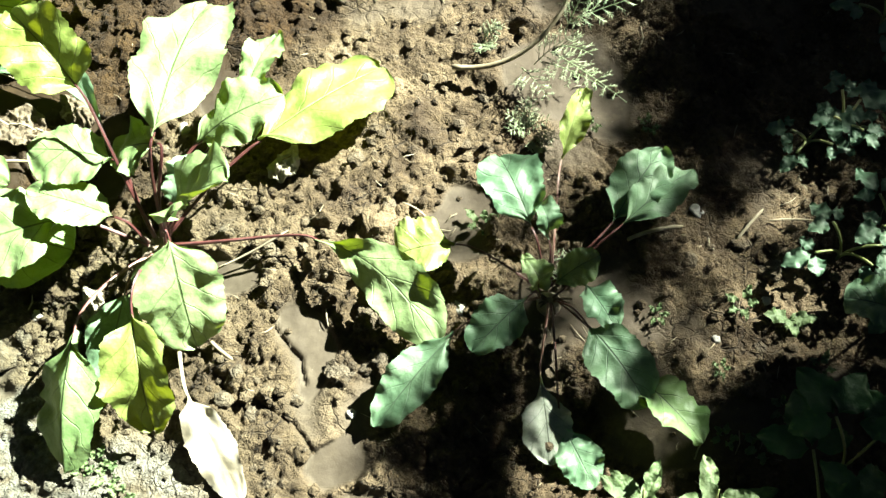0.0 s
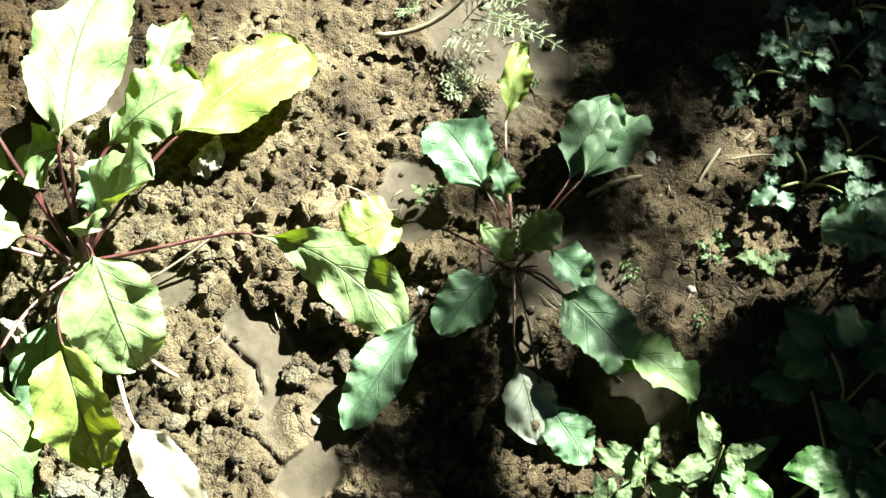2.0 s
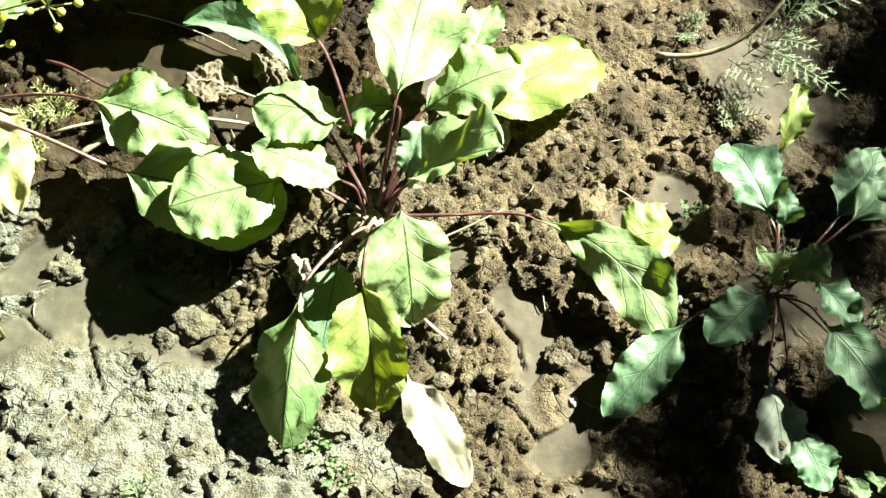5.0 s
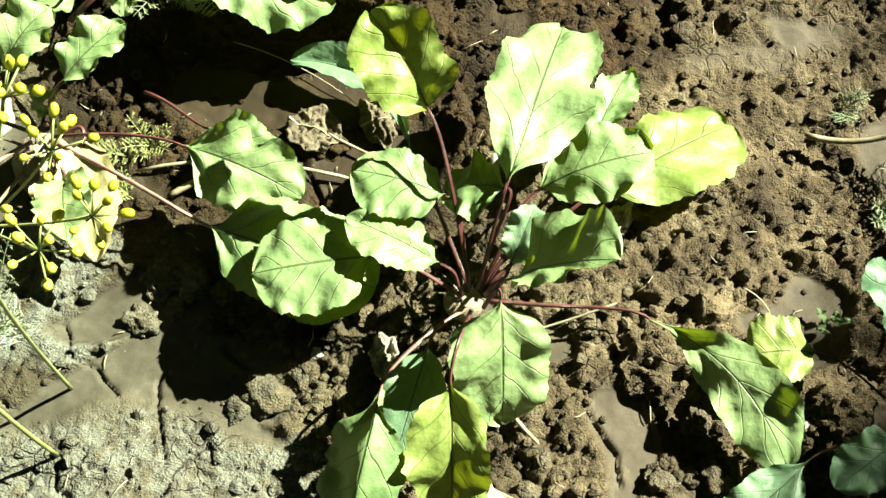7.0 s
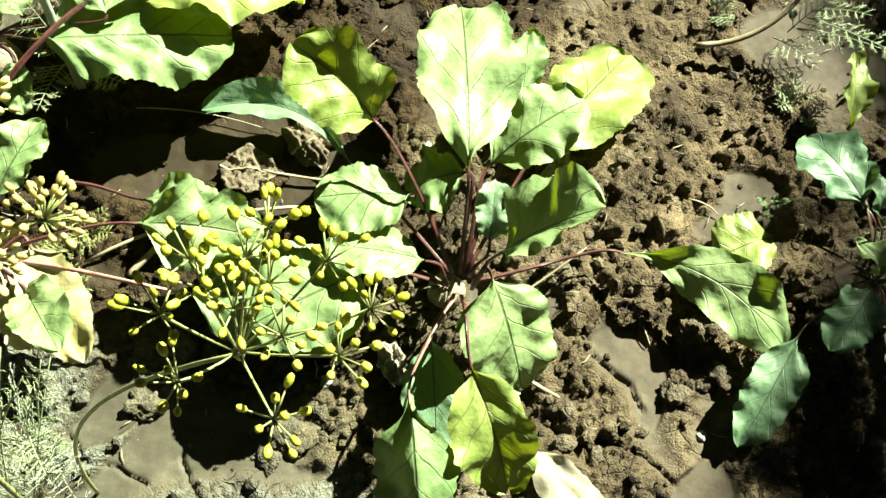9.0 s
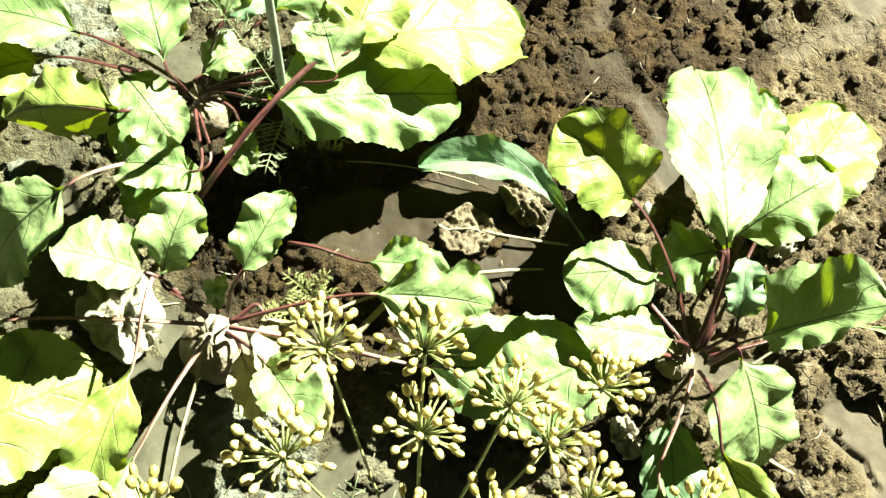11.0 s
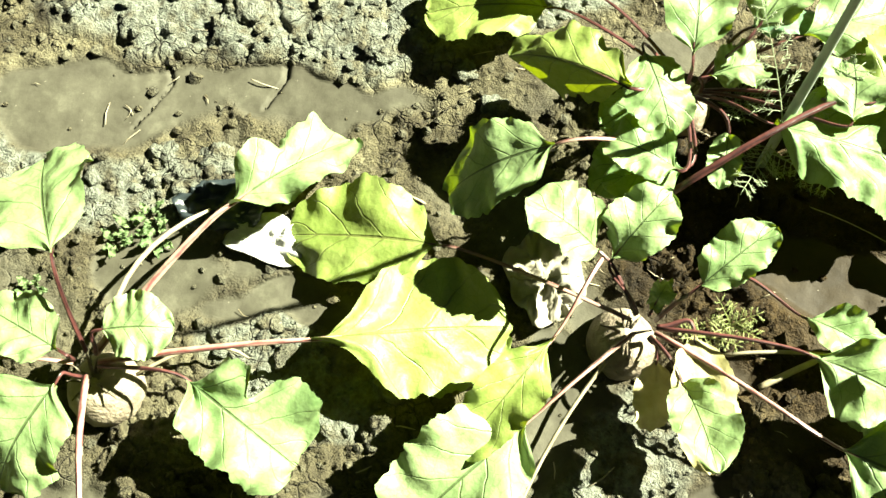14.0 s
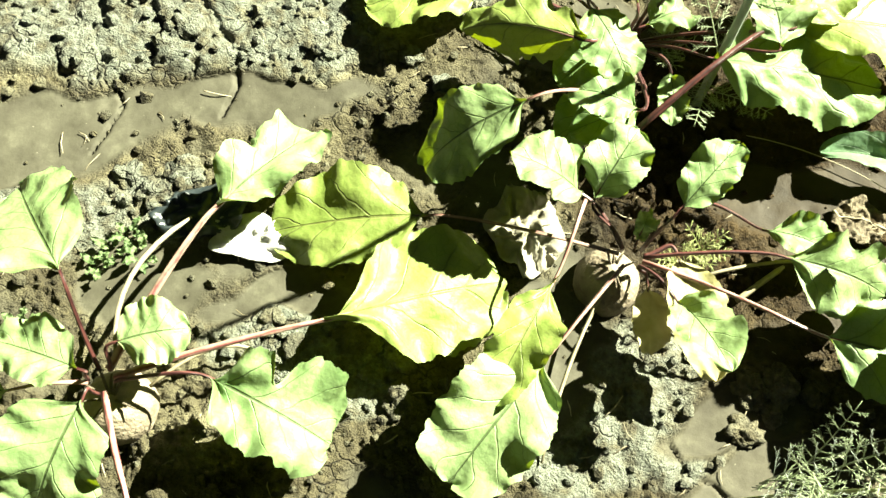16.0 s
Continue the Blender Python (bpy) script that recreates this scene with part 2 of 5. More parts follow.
DILL_PALE = plain("dill_pale", (0.25, 0.294, 0.246), (0.348, 0.375, 0.33), 0.5, 60.0, 0.2, 0.001, thin=0.15)
DILL_STEM = plain("dill_stem", (0.148, 0.179, 0.0536), (0.241, 0.259, 0.112), 0.5, 40.0, 0.2, 0.001)
BUD = plain("dill_flower", (0.259, 0.274, 0.0144), (0.418, 0.432, 0.0576), 0.55, 90.0, 0.3, 0.001, thin=0.15)
SEED = plain("dill_seed", (0.238, 0.194, 0.0504), (0.418, 0.36, 0.144), 0.6, 90.0, 0.3, 0.001)
WEED = plain("weed_leaf", (0.045, 0.098, 0.055), (0.105, 0.170, 0.104), 0.5, 45.0, 0.4, 0.002, thin=0.25)
WEED_GREEN = plain("weed_leaf_green", (0.0246, 0.0756, 0.0156), (0.067, 0.143, 0.0402), 0.5, 45.0, 0.4, 0.002, thin=0.2)
NETTLE = plain("nettle_leaf", (0.05, 0.0896, 0.0286), (0.122, 0.172, 0.0714), 0.55, 70.0, 0.6, 0.003, thin=0.25)
STRAW = plain("dry_straw", (0.161, 0.134, 0.0806), (0.286, 0.254, 0.187), 0.7, 50.0, 0.3, 0.001)
BARK = plain("bark", (0.07, 0.055, 0.04), (0.17, 0.14, 0.105), 0.9, 12.0, 0.8, 0.02)
CROWN = plain("tree_leaf", (0.03, 0.07, 0.015), (0.08, 0.15, 0.035), 0.5, 8.0, 0.2, 0.002, thin=0.2)

# ---- building ----


def mesh_object(name, verts, faces, mat, parent=None, label="", uv=None, smooth=True):
    me = bpy.data.meshes.new(name)
    me.from_pydata([tuple(v) for v in verts], [], faces)
    me.materials.append(mat)
    if smooth:
        me.polygons.foreach_set("use_smooth", [True] * len(me.polygons))
    if uv is not None:
        layer = me.uv_layers.new(name="blade")
        idx = np.empty(len(me.loops), dtype=np.int32)
        me.loops.foreach_get("vertex_index", idx)
        layer.data.foreach_set("uv", np.asarray(uv, dtype=np.float32)[idx].ravel())
    me.update()
    ob = new(name, me)
    if parent is not None:
        ob.parent = parent
        ob.matrix_parent_inverse = parent.matrix_basis.inverted()
    if label:
        tagged(ob, label)
    return ob


def thing(name, at, label, category, group=""):
    ob = new(name)
    ob.empty_display_size = 0.02
    ob.location = at
    return tagged(ob, label, category, group)


def bezier(p, n):
    """n + 1 points along the Bezier curve with the control points p."""
    out = []
    for i in range(n + 1):
        q, t = [Vector(a) for a in p], i / n
        while len(q) > 1:
            q = [a.lerp(b, t) for a, b in zip(q, q[1:])]
        out.append(q[0])
    return out


def tube(points, radii, sides=6, flat=1.0, verts=None, faces=None):
    """A tapering tube along points, appended to verts and faces."""
    verts, faces = [] if verts is None else verts, [] if faces is None else faces
    first, up = len(verts), Vector((0.3, 0.2, 1.0))
    for i, p in enumerate(points):
        d = (points[min(i + 1, len(points) - 1)] - points[max(i - 1, 0)]).normalized()
        a = d.cross(up)
        a = (a if a.length > 1e-4 else d.cross(Vector((1, 0, 0)))).normalized()
        b = a.cross(d)
        for k in range(sides):
            w = 2 * math.pi * k / sides
            verts.append(p + (a * math.cos(w) + b * math.sin(w) * flat) * radii[i])
    for i in range(len(points) - 1):
        for k in range(sides):
            a, b = first + i * sides + k, first + i * sides + (k + 1) % sides
            faces.append((a, b, b + sides, a + sides))
    faces.append(tuple(first + k for k in range(sides))[::-1])
    faces.append(tuple(first + (len(points) - 1) * sides + k for k in range(sides)))
    return verts, faces


def blade_mesh(base, tip, width, arch=0.02, roll=0.0, fold=10.0, curl=0.0, wave=0.006, seed=0, shape=(0.6, 0.55), bend=0.0, jag=0.05, neck=0.16, notch=None, cols=18, rows=70, wide=(1.0, 1.0), flatten=0.0, twist=0.0, pucker=1.0):
    """Vertices, faces and UVs of one leaf blade whose midrib runs from base to tip. width: the whole blade's; arch: how far the midrib is
    lifted off the straight line; bend: the same sideways; roll, fold in degrees (fold for both sides, or left and right); curl: how much
    the sides droop; shape: powers of the outline; wide: how much wider the left and right halves are; flatten: how far the fold opens
    towards the tip; twist: roll gained along the blade; pucker: bulging between the side veins."""
    rng = random.Random(seed)
    folds = fold if isinstance(fold, tuple) else (fold, fold)
    base, tip = Vector(base), Vector(tip)
    length = (tip - base).length
    ahead = (tip - base).normalized()
    side0 = ahead.cross(Vector((0, 0, 1)))
    side0 = (side0 if side0.length > 0.05 else Vector((1, 0, 0))).normalized()
    lift = side0.cross(ahead)
    mid = (base + tip) / 2 + lift * arch * 2 + side0 * bend * 2
    pa, pb = shape
    top = (pa / (pa + pb)) ** pa * (pb / (pa + pb)) ** pb
    ph = [rng.uniform(0, 6.28) for _ in range(12)]
    k1, k2 = rng.uniform(2.4, 3.4), rng.uniform(5.0, 7.0)
    uneven = rng.uniform(-0.10, 0.10)
    verts, uvs, faces = [], [], []
    for j in range(rows + 1):
        v = j / rows
        p = base * (1 - v) ** 2 + mid * 2 * v * (1 - v) + tip * v * v
        d = ((mid - base) * (1 - v) + (tip - mid) * v).normalized()
        s0 = d.cross(Vector((0, 0, 1)))
        s0 = (s0 if s0.length > 0.12 else side0).normalized()
        if s0.dot(side0) < 0:
            s0 = -s0
        n0 = s0.cross(d)
        turn = Matrix.Rotation(radians(roll + twist * (v - 0.5) + 6 * math.sin(3 * v + ph[10])), 3, d)
        s0, n0 = turn @ s0, turn @ n0
        vv = min(max(v, 0.004), 0.9985)
        k = min(vv / neck, 1.0)
        prof = vv ** pa * (1 - vv) ** pb / top * width / 2 * (0.06 + 0.94 * k * k * (3 - 2 * k))
        for i in range(cols + 1):
            s = 2 * i / cols - 1
            q, sg = abs(s), (0 if s < 0 else 1)
            edge = 1 + (0.85 * math.sin(k1 * 3.2 * v + ph[sg]) + 0.22 * math.sin(k2 * 6.28 * v + ph[2 + sg]) + 0.25 * abs(math.sin(k2 * 6.1 * v + ph[4 + sg]))) * jag * q ** 3 + 0.065 * q ** 4 * noise.noise(Vector((v * 13.0, s * 2.0 + ph[3], ph[2] * 7))) + 0.07 * q ** 5 * noise.noise(Vector((v * 30.0, s * 2.0 + ph[4], ph[5] * 7)))
            if notch and notch[1] == sg:
                edge *= 1 - notch[2] * math.exp(-((v - notch[0]) / 0.07) ** 2) * q
            w = prof * edge * (1 + uneven * s) * (wide[0] if s < 0 else wide[1])
            f = radians(folds[0] if s < 0 else folds[1]) * (1 - flatten * v) * min(1.0, q * 3 + 0.4)
            up = q * w * math.sin(f) - curl * width * q * q * (prof * 2 / width)
            up += wave * q ** 1.8 * (0.9 * math.sin(k1 * 4.6 * v + ph[6 + sg]) + 0.35 * math.sin(k2 * 5.2 * v + ph[8 + sg]))
            up += width * 0.055 * q ** 3 * noise.noise(Vector((v * 9.0 + ph[7], s * 2.0, ph[6] * 5)))
            up += 0.0085 * width / 0.08 * math.sin(3.14 * min(q, 1.0)) * noise.noise(Vector((s * 1.5 + ph[0] * 9, v * 3.4 + ph[1] * 9, seed * 0.37)))
            lane = 4.6 * v - 1.5 * q ** 0.85 + 0.6
            up += pucker * 0.00055 * width / 0.08 * math.sin(3.14 * min(q * 1.05, 1.0)) ** 0.7 * math.cos(6.283 * lane) * min(1.0, 6 * v)
            up += wave * 0.10 * q ** 5 * math.sin(k2 * 9.0 * v + ph[9 - sg])
            verts.append(p + s0 * s * w * math.cos(f) + n0 * up)
            uvs.append((i / cols, v))
    for j in range(rows):
        for i in range(cols):
            a = j * (cols + 1) + i
            faces.append((a, a + 1, a + cols + 2, a + cols + 1))
    return verts, faces, uvs


def beet_leaf(plant, crown, base, tip, width, mat=None, pet=None, thick=0.0023, rise=0.02, label="", start=0.012, **kw):
    """A beet leaf as a part of its plant: the blade, and under it the petiole that runs on into the midrib."""
    mat, pet = mat or LEAF, pet or PETIOLE
    blade = blade_mesh(base, tip, width, **kw)
    leaf = mesh_object("leaf", *blade[:2], mat, plant, label, blade[2])
    c, b, t = Vector(crown), Vector(base), Vector(tip)
    ahead = (t - b).normalized()
    out = (b - c)
    out.z = 0
    c = c + (out.normalized() * start if out.length > 1e-3 else Vector((0, 0, 0)))
    m = c.lerp(b, 0.5) + Vector((0, 0, rise))
    pts = bezier([c, m, b - ahead * 0.02, b], 12)
    cols, rows = kw.get("cols", 18), kw.get("rows", 70)
    ribs = [blade[0][j * (cols + 1) + cols // 2] - Vector((0, 0, 0.0012)) for j in range(1, int(rows * 0.7), 2)]
    radii = [thick * (1.0 - 0.4 * i / 12) for i in range(13)] + [thick * 0.58 * (1 - (i + 1) / (len(ribs) + 0.5)) ** 2 + 0.0003 for i in range(len(ribs))]
    mesh_object("petiole", *tube(pts + ribs, radii, 9, 0.8), pet, leaf, uv=[(k / 9, i) for i in range(len(radii)) for k in range(9)])
    return leaf


def lump(centre, size, seed, rough=0.22, sub=3, squash=0.8):
    """A rough lump as vertices and faces: an icosphere pushed about by noise."""
    bm = bmesh.new()
    bmesh.ops.create_icosphere(bm, subdivisions=sub, radius=1.0)
    c, o = Vector(centre), Vector((seed * 3.7, seed * 1.3, seed * 2.1))
    for v in bm.verts:
        d = v.co.normalized()
        r = 1 + rough * 1.8 * noise.noise(d * 1.2 + o) + rough * 1.0 * noise.noise(d * 2.6 + o) + rough * 0.35 * noise.noise(d * 6.0 + o) - rough * 0.5 * abs(noise.noise(d * 4.0 + o * 2))
        v.co = c + Vector((d.x * size[0], d.y * size[1], d.z * size[2])) * r
    verts = [v.co.copy() for v in bm.verts]
    faces = [tuple(v.index for v in f.verts) for f in bm.faces]
    bm.free()
    return verts, faces


# ---- ground ----


def lattice(ix, iy, seed):
    h = (ix.astype(np.int64) * 374761393 + iy.astype(np.int64) * 668265263 + seed * 1274126177) & 0x7FFFFFFF
    h = ((h ^ (h >> 13)) * 1103515245) & 0x7FFFFFFF
    return ((h ^ (h >> 16)) & 0xFFFF) / 65535.0


def value_noise(x, y, freq, seed):
    x, y = x * freq, y * freq
    ix, iy = np.floor(x), np.floor(y)
    fx, fy = x - ix, y - iy
    fx, fy = fx * fx * (3 - 2 * fx), fy * fy * (3 - 2 * fy)
    a, b = lattice(ix, iy, seed), lattice(ix + 1, iy, seed)
    c, d = lattice(ix, iy + 1, seed), lattice(ix + 1, iy + 1, seed)
    return (a * (1 - fx) + b * fx) * (1 - fy) + (c * (1 - fx) + d * fx) * fy


def fbm(x, y, freq, seed, octaves=4, gain=0.5):
    out, amp, total = 0, 1.0, 0
    for o in range(octaves):
        out, total = out + amp * value_noise(x + o * 7.3, y - o * 3.1, freq * 2.03 ** o, seed + o), total + amp
        amp *= gain
    return out / total


def cells(x, y, freq, seed):
    """Distance to the nearest and second nearest scattered point, and a random number of the nearest."""
    x, y = x * freq, y * freq
    ix, iy = np.floor(x), np.floor(y)
    one, two, who = np.full(x.shape, 9.0), np.full(x.shape, 9.0), np.zeros(x.shape)
    for dx in (-1, 0, 1):
        for dy in (-1, 0, 1):
            cx, cy = ix + dx, iy + dy
            px, py = cx + lattice(cx, cy, seed), cy + lattice(cx, cy, seed + 1)
            d = np.hypot(px - x, py - y)
            near = d < one
            two = np.where(near, one, np.minimum(two, d))
            who = np.where(near, lattice(cx, cy, seed + 2), who)
            one = np.where(near, d, one)
    return one, two, who


# broad plates of pale dried crust: centre, half length, half width, turn
CRUST = [(-0.725, 0.40, 0.075, 0.055, 10), (-0.80, 0.34, 0.05, 0.03, 0), (-0.62, 0.355, 0.07, 0.04, -20), (-1.02, 0.42, 0.10, 0.05, 10), (-0.52, 0.26, 0.12, 0.04, 5), (-1.25, 0.56, 0.08, 0.05, 20), (-1.22, 0.85, 0.28, 0.10, 5), (-0.50, 0.175, 0.24, 0.075, 0), (-0.66, 0.225, 0.07, 0.05, 0), (-1.38, 0.56, 0.06, 0.06, 0), (-0.93, 0.90, 0.1, 0.05, 0)]
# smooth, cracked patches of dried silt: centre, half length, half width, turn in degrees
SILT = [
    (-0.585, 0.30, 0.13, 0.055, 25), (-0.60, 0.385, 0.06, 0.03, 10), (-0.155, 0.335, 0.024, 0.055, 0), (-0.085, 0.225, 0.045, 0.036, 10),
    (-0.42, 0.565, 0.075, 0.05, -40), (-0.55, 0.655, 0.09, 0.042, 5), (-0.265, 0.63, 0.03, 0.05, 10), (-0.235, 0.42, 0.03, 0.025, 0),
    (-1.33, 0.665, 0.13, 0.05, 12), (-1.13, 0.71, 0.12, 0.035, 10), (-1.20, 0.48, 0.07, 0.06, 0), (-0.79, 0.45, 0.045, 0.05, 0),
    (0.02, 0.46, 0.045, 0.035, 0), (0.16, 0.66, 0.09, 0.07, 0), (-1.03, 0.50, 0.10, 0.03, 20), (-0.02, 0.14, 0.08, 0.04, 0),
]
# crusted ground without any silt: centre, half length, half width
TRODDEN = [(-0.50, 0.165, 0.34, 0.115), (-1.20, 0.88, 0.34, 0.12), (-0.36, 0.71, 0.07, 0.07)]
CRACKS = [
    ((-0.534, 0.362), (-0.505, 0.345), (-0.472, 0.335), (-0.448, 0.325)), ((-0.583, 0.325), (-0.580, 0.30), (-0.572, 0.275), (-0.56, 0.25)),
    ((-0.178, 0.357), (-0.165, 0.335), (-0.150, 0.315), (-0.140, 0.29)), ((-0.19, 0.27), (-0.165, 0.255), (-0.145, 0.235), (-0.13, 0.215)),
    ((-1.16, 0.75), (-1.155, 0.72), (-1.16, 0.70), (-1.17, 0.68)), ((-1.285, 0.72), (-1.275, 0.69), (-1.285, 0.66), (-1.30, 0.63)),
    ((-0.50, 0.575), (-0.49, 0.56), (-0.478, 0.545), (-0.47, 0.525)), ((-0.69, 0.36), (-0.67, 0.33), (-0.645, 0.32), (-0.62, 0.30)),
]


def ground_height(x, y):
    wx = x + 0.045 * (value_noise(x, y, 5, 51) - 0.5) + 0.055 * (value_noise(x, y, 13, 61) - 0.5) + 0.020 * (value_noise(x, y, 34, 62) - 0.5)
    wy = y + 0.045 * (value_noise(x, y, 5, 53) - 0.5) + 0.055 * (value_noise(x, y, 13, 63) - 0.5) + 0.020 * (value_noise(x, y, 34, 64) - 0.5)
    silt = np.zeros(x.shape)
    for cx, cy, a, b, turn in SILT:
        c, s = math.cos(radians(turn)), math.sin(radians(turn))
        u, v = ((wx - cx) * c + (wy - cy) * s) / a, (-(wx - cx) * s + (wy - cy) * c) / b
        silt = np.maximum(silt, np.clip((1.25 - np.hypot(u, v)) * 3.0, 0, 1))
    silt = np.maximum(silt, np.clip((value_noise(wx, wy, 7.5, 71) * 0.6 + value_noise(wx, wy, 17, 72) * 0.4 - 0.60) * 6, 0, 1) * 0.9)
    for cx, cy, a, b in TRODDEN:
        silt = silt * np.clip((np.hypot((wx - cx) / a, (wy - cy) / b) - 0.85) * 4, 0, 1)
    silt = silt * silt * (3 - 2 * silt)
    z = 0.028 * (fbm(x, y, 3.1, 11, 3) - 0.5)
    vx = x + 0.020 * (value_noise(x, y, 28, 65) - 0.5) + 0.008 * (value_noise(x, y, 90, 66) - 0.5)
    vy = y + 0.020 * (value_noise(x, y, 28, 67) - 0.5) + 0.008 * (value_noise(x, y, 90, 68) - 0.5)
    one, two, who = cells(vx, vy, 24, 21)
    slab = np.clip((two - one) / 0.16, 0, 1) ** 0.6 * (0.25 + 0.75 * who ** 2) * 0.014
    one, two, who = cells(vx, vy, 58, 31)
    block = np.clip((two - one) / 0.22, 0, 1) ** 0.7 * who ** 2.0 * 0.0120
    one, two, who = cells(vx, vy, 130, 35)
    grain = np.clip((two - one) / 0.30, 0, 1) * who ** 2.4 * 0.0036
    billow = np.abs(fbm(x, y, 17, 41, 5, 0.55) - 0.5) * 2
    rough = 0.021 * billow + 0.007 * (fbm(x, y, 85, 45, 3, 0.6) - 0.5)
    where = np.clip((value_noise(wx, wy, 6, 57) - 0.30) * 3.0, 0.15, 1)
    plate = np.zeros(x.shape)
    for cx, cy, a, b, turn in CRUST:
        c, s = math.cos(radians(turn)), math.sin(radians(turn))
        u, v = ((wx - cx) * c + (wy - cy) * s) / a, (-(wx - cx) * s + (wy - cy) * c) / b
        plate = np.maximum(plate, np.clip((1.2 - np.hypot(u, v)) * 4.0, 0, 1))
    one, two, who = cells(vx, vy, 11, 95)
    tile = np.clip((two - one) / 0.10, 0, 1) ** 0.5 * (0.35 + 0.65 * who) * 0.011
    lumps = (slab * 0.8 + block) * where * (1 - 0.75 * plate) + grain * (1 - 0.7 * plate) + rough * (1 - 0.35 * plate) + tile * plate
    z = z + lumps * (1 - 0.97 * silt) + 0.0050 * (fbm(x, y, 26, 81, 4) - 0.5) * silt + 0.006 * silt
    apart = np.hypot(np.maximum(np.maximum(-1.6 - x, x - 0.77), 0), np.maximum(np.maximum(-0.02 - y, y - 1.13), 0))
    z = z * np.clip(1 - apart / 1.2, 0, 1)
    for line in CRACKS:
        d = np.full(x.shape, 9.0)
        kx, ky = x + 0.006 * (value_noise(x, y, 60, 91) - 0.5), y + 0.006 * (value_noise(x, y, 60, 92) - 0.5)
        for (ax, ay), (bx, by) in zip(line, line[1:]):
            t = np.clip(((kx - ax) * (bx - ax) + (ky - ay) * (by - ay)) / ((bx - ax) ** 2 + (by - ay) ** 2), 0, 1)
            d = np.minimum(d, np.hypot(kx - ax - t * (bx - ax), ky - ay - t * (by - ay)))
        z = z - 0.009 * np.clip(1 - d / 0.0026, 0, 1)
    return z, silt, plate * (1 - silt)


def spread(lo, hi, step, far):
    """Even steps from lo to hi, then ever longer ones as far as far on both sides."""
    mid = list(np.arange(lo, hi, step))
    out, s, v = [], step, hi
    while v < hi + far:
        out.append(v)
        s *= 1.22
        v += s
    low = [lo + hi - w - step for w in out][::-1]
    return np.array(low + mid + out)


def soil_at(x, y):
    return float(ground_height(np.array([float(x)]), np.array([float(y)]))[0][0])


def build_ground():
    xs, ys = spread(-1.55, 0.72, 0.0026, 60.0), spread(0.03, 1.08, 0.0026, 60.0)
    gx, gy = np.meshgrid(xs, ys)
    z, silt, crust = ground_height(gx.ravel(), gy.ravel())
    n, m = len(xs), len(ys)
    me = bpy.data.meshes.new("ground")
    me.vertices.add(n * m)
    me.vertices.foreach_set("co", np.stack([gx.ravel(), gy.ravel(), z], 1).astype(np.float32).ravel())
    i = (np.arange(m - 1)[:, None] * n + np.arange(n - 1)[None]).ravel()
    quads = np.stack([i, i + 1, i + n + 1, i + n], 1)
    me.loops.add(quads.size)
    me.loops.foreach_set("vertex_index", quads.astype(np.int32).ravel())
    me.polygons.add(len(quads))
    me.polygons.foreach_set("loop_start", (np.arange(len(quads)) * 4).astype(np.int32))
    me.polygons.foreach_set("use_smooth", np.ones(len(quads), dtype=bool))
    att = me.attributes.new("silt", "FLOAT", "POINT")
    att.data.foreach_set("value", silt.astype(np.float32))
    att = me.attributes.new("crust", "FLOAT", "POINT")
    att.data.foreach_set("value", crust.astype(np.float32))
    me.materials.append(SOIL)
    me.update()
    me.validate()
    tagged(new("ground", me), "dry cracked brown garden soil with clods and smooth silt", "ground", kind="structure")


build_ground()

# ---- beet plants ----


def beet_root(plant, at, radius, tall=1.0):
    z = soil_at(at[0], at[1])
    verts, faces = lump((at[0], at[1], z + radius * 0.15), (radius, radius, radius * 1.05 * tall), int(abs(at[0]) * 97), 0.06, 3)
    mesh_object("root", verts, faces, BULB, plant, "pale brown beet root standing half out of the soil")
    v, f = [], []
    rng = random.Random(int(abs(at[0]) * 1000))
    for k in range(9):
        a = rng.uniform(0, 6.28)
        p = Vector((at[0], at[1], z + radius * 1.1 * tall))
        d = Vector((math.cos(a), math.sin(a), 0))
        tube(bezier([p + d * 0.004, p + d * 0.012 + Vector((0, 0, 0.012)), p + d * rng.uniform(0.015, 0.03) + Vector((0, 0, rng.uniform(0.004, 0.02)))], 5), [0.0016, 0.0016, 0.0014, 0.0012, 0.0009, 0.0006], 6, 1.0, v, f)
    mesh_object("crown", v, f, CLOD, plant, "short dry leaf stubs")

# the full plant with broad sunlit leaves
CA = (-0.300, 0.430, 0.055)
plant_a = thing("beet_plant", (CA[0], CA[1], 0), "large beet plant with spreading sunlit green leaves on red stalks", "beet plant", "beet plants")
beet_root(plant_a, (-0.310, 0.440), 0.019)
beet_leaf(plant_a, CA, (-0.133, 0.443, 0.040), (-0.001, 0.322, 0.042), 0.068, arch=0.026, bend=-0.012, fold=(8, -4), roll=22, twist=-40, neck=0.42, shape=(0.9, 0.45), wave=0.007, seed=1, rise=0.0)
beet_leaf(plant_a, CA, (-0.276, 0.415, 0.104), (-0.257, 0.326, 0.022), 0.094, arch=0.012, fold=6, curl=0.06, seed=2, shape=(0.55, 0.55), rise=0.03)
beet_leaf(plant_a, CA, (-0.309, 0.338, 0.090), (-0.290, 0.234, 0.032), 0.078, arch=0.016, fold=(20, 14), roll=6, seed=3, mat=LEAF_YELLOW, rise=0.045)
beet_leaf(plant_a, CA, (-0.368, 0.325, 0.082), (-0.378, 0.190, 0.028), 0.094, arch=0.02, fold=(-62, 4), roll=54, neck=0.3, wide=(0.75, 1.25), seed=4, pet=PETIOLE_PALE, rise=0.035)
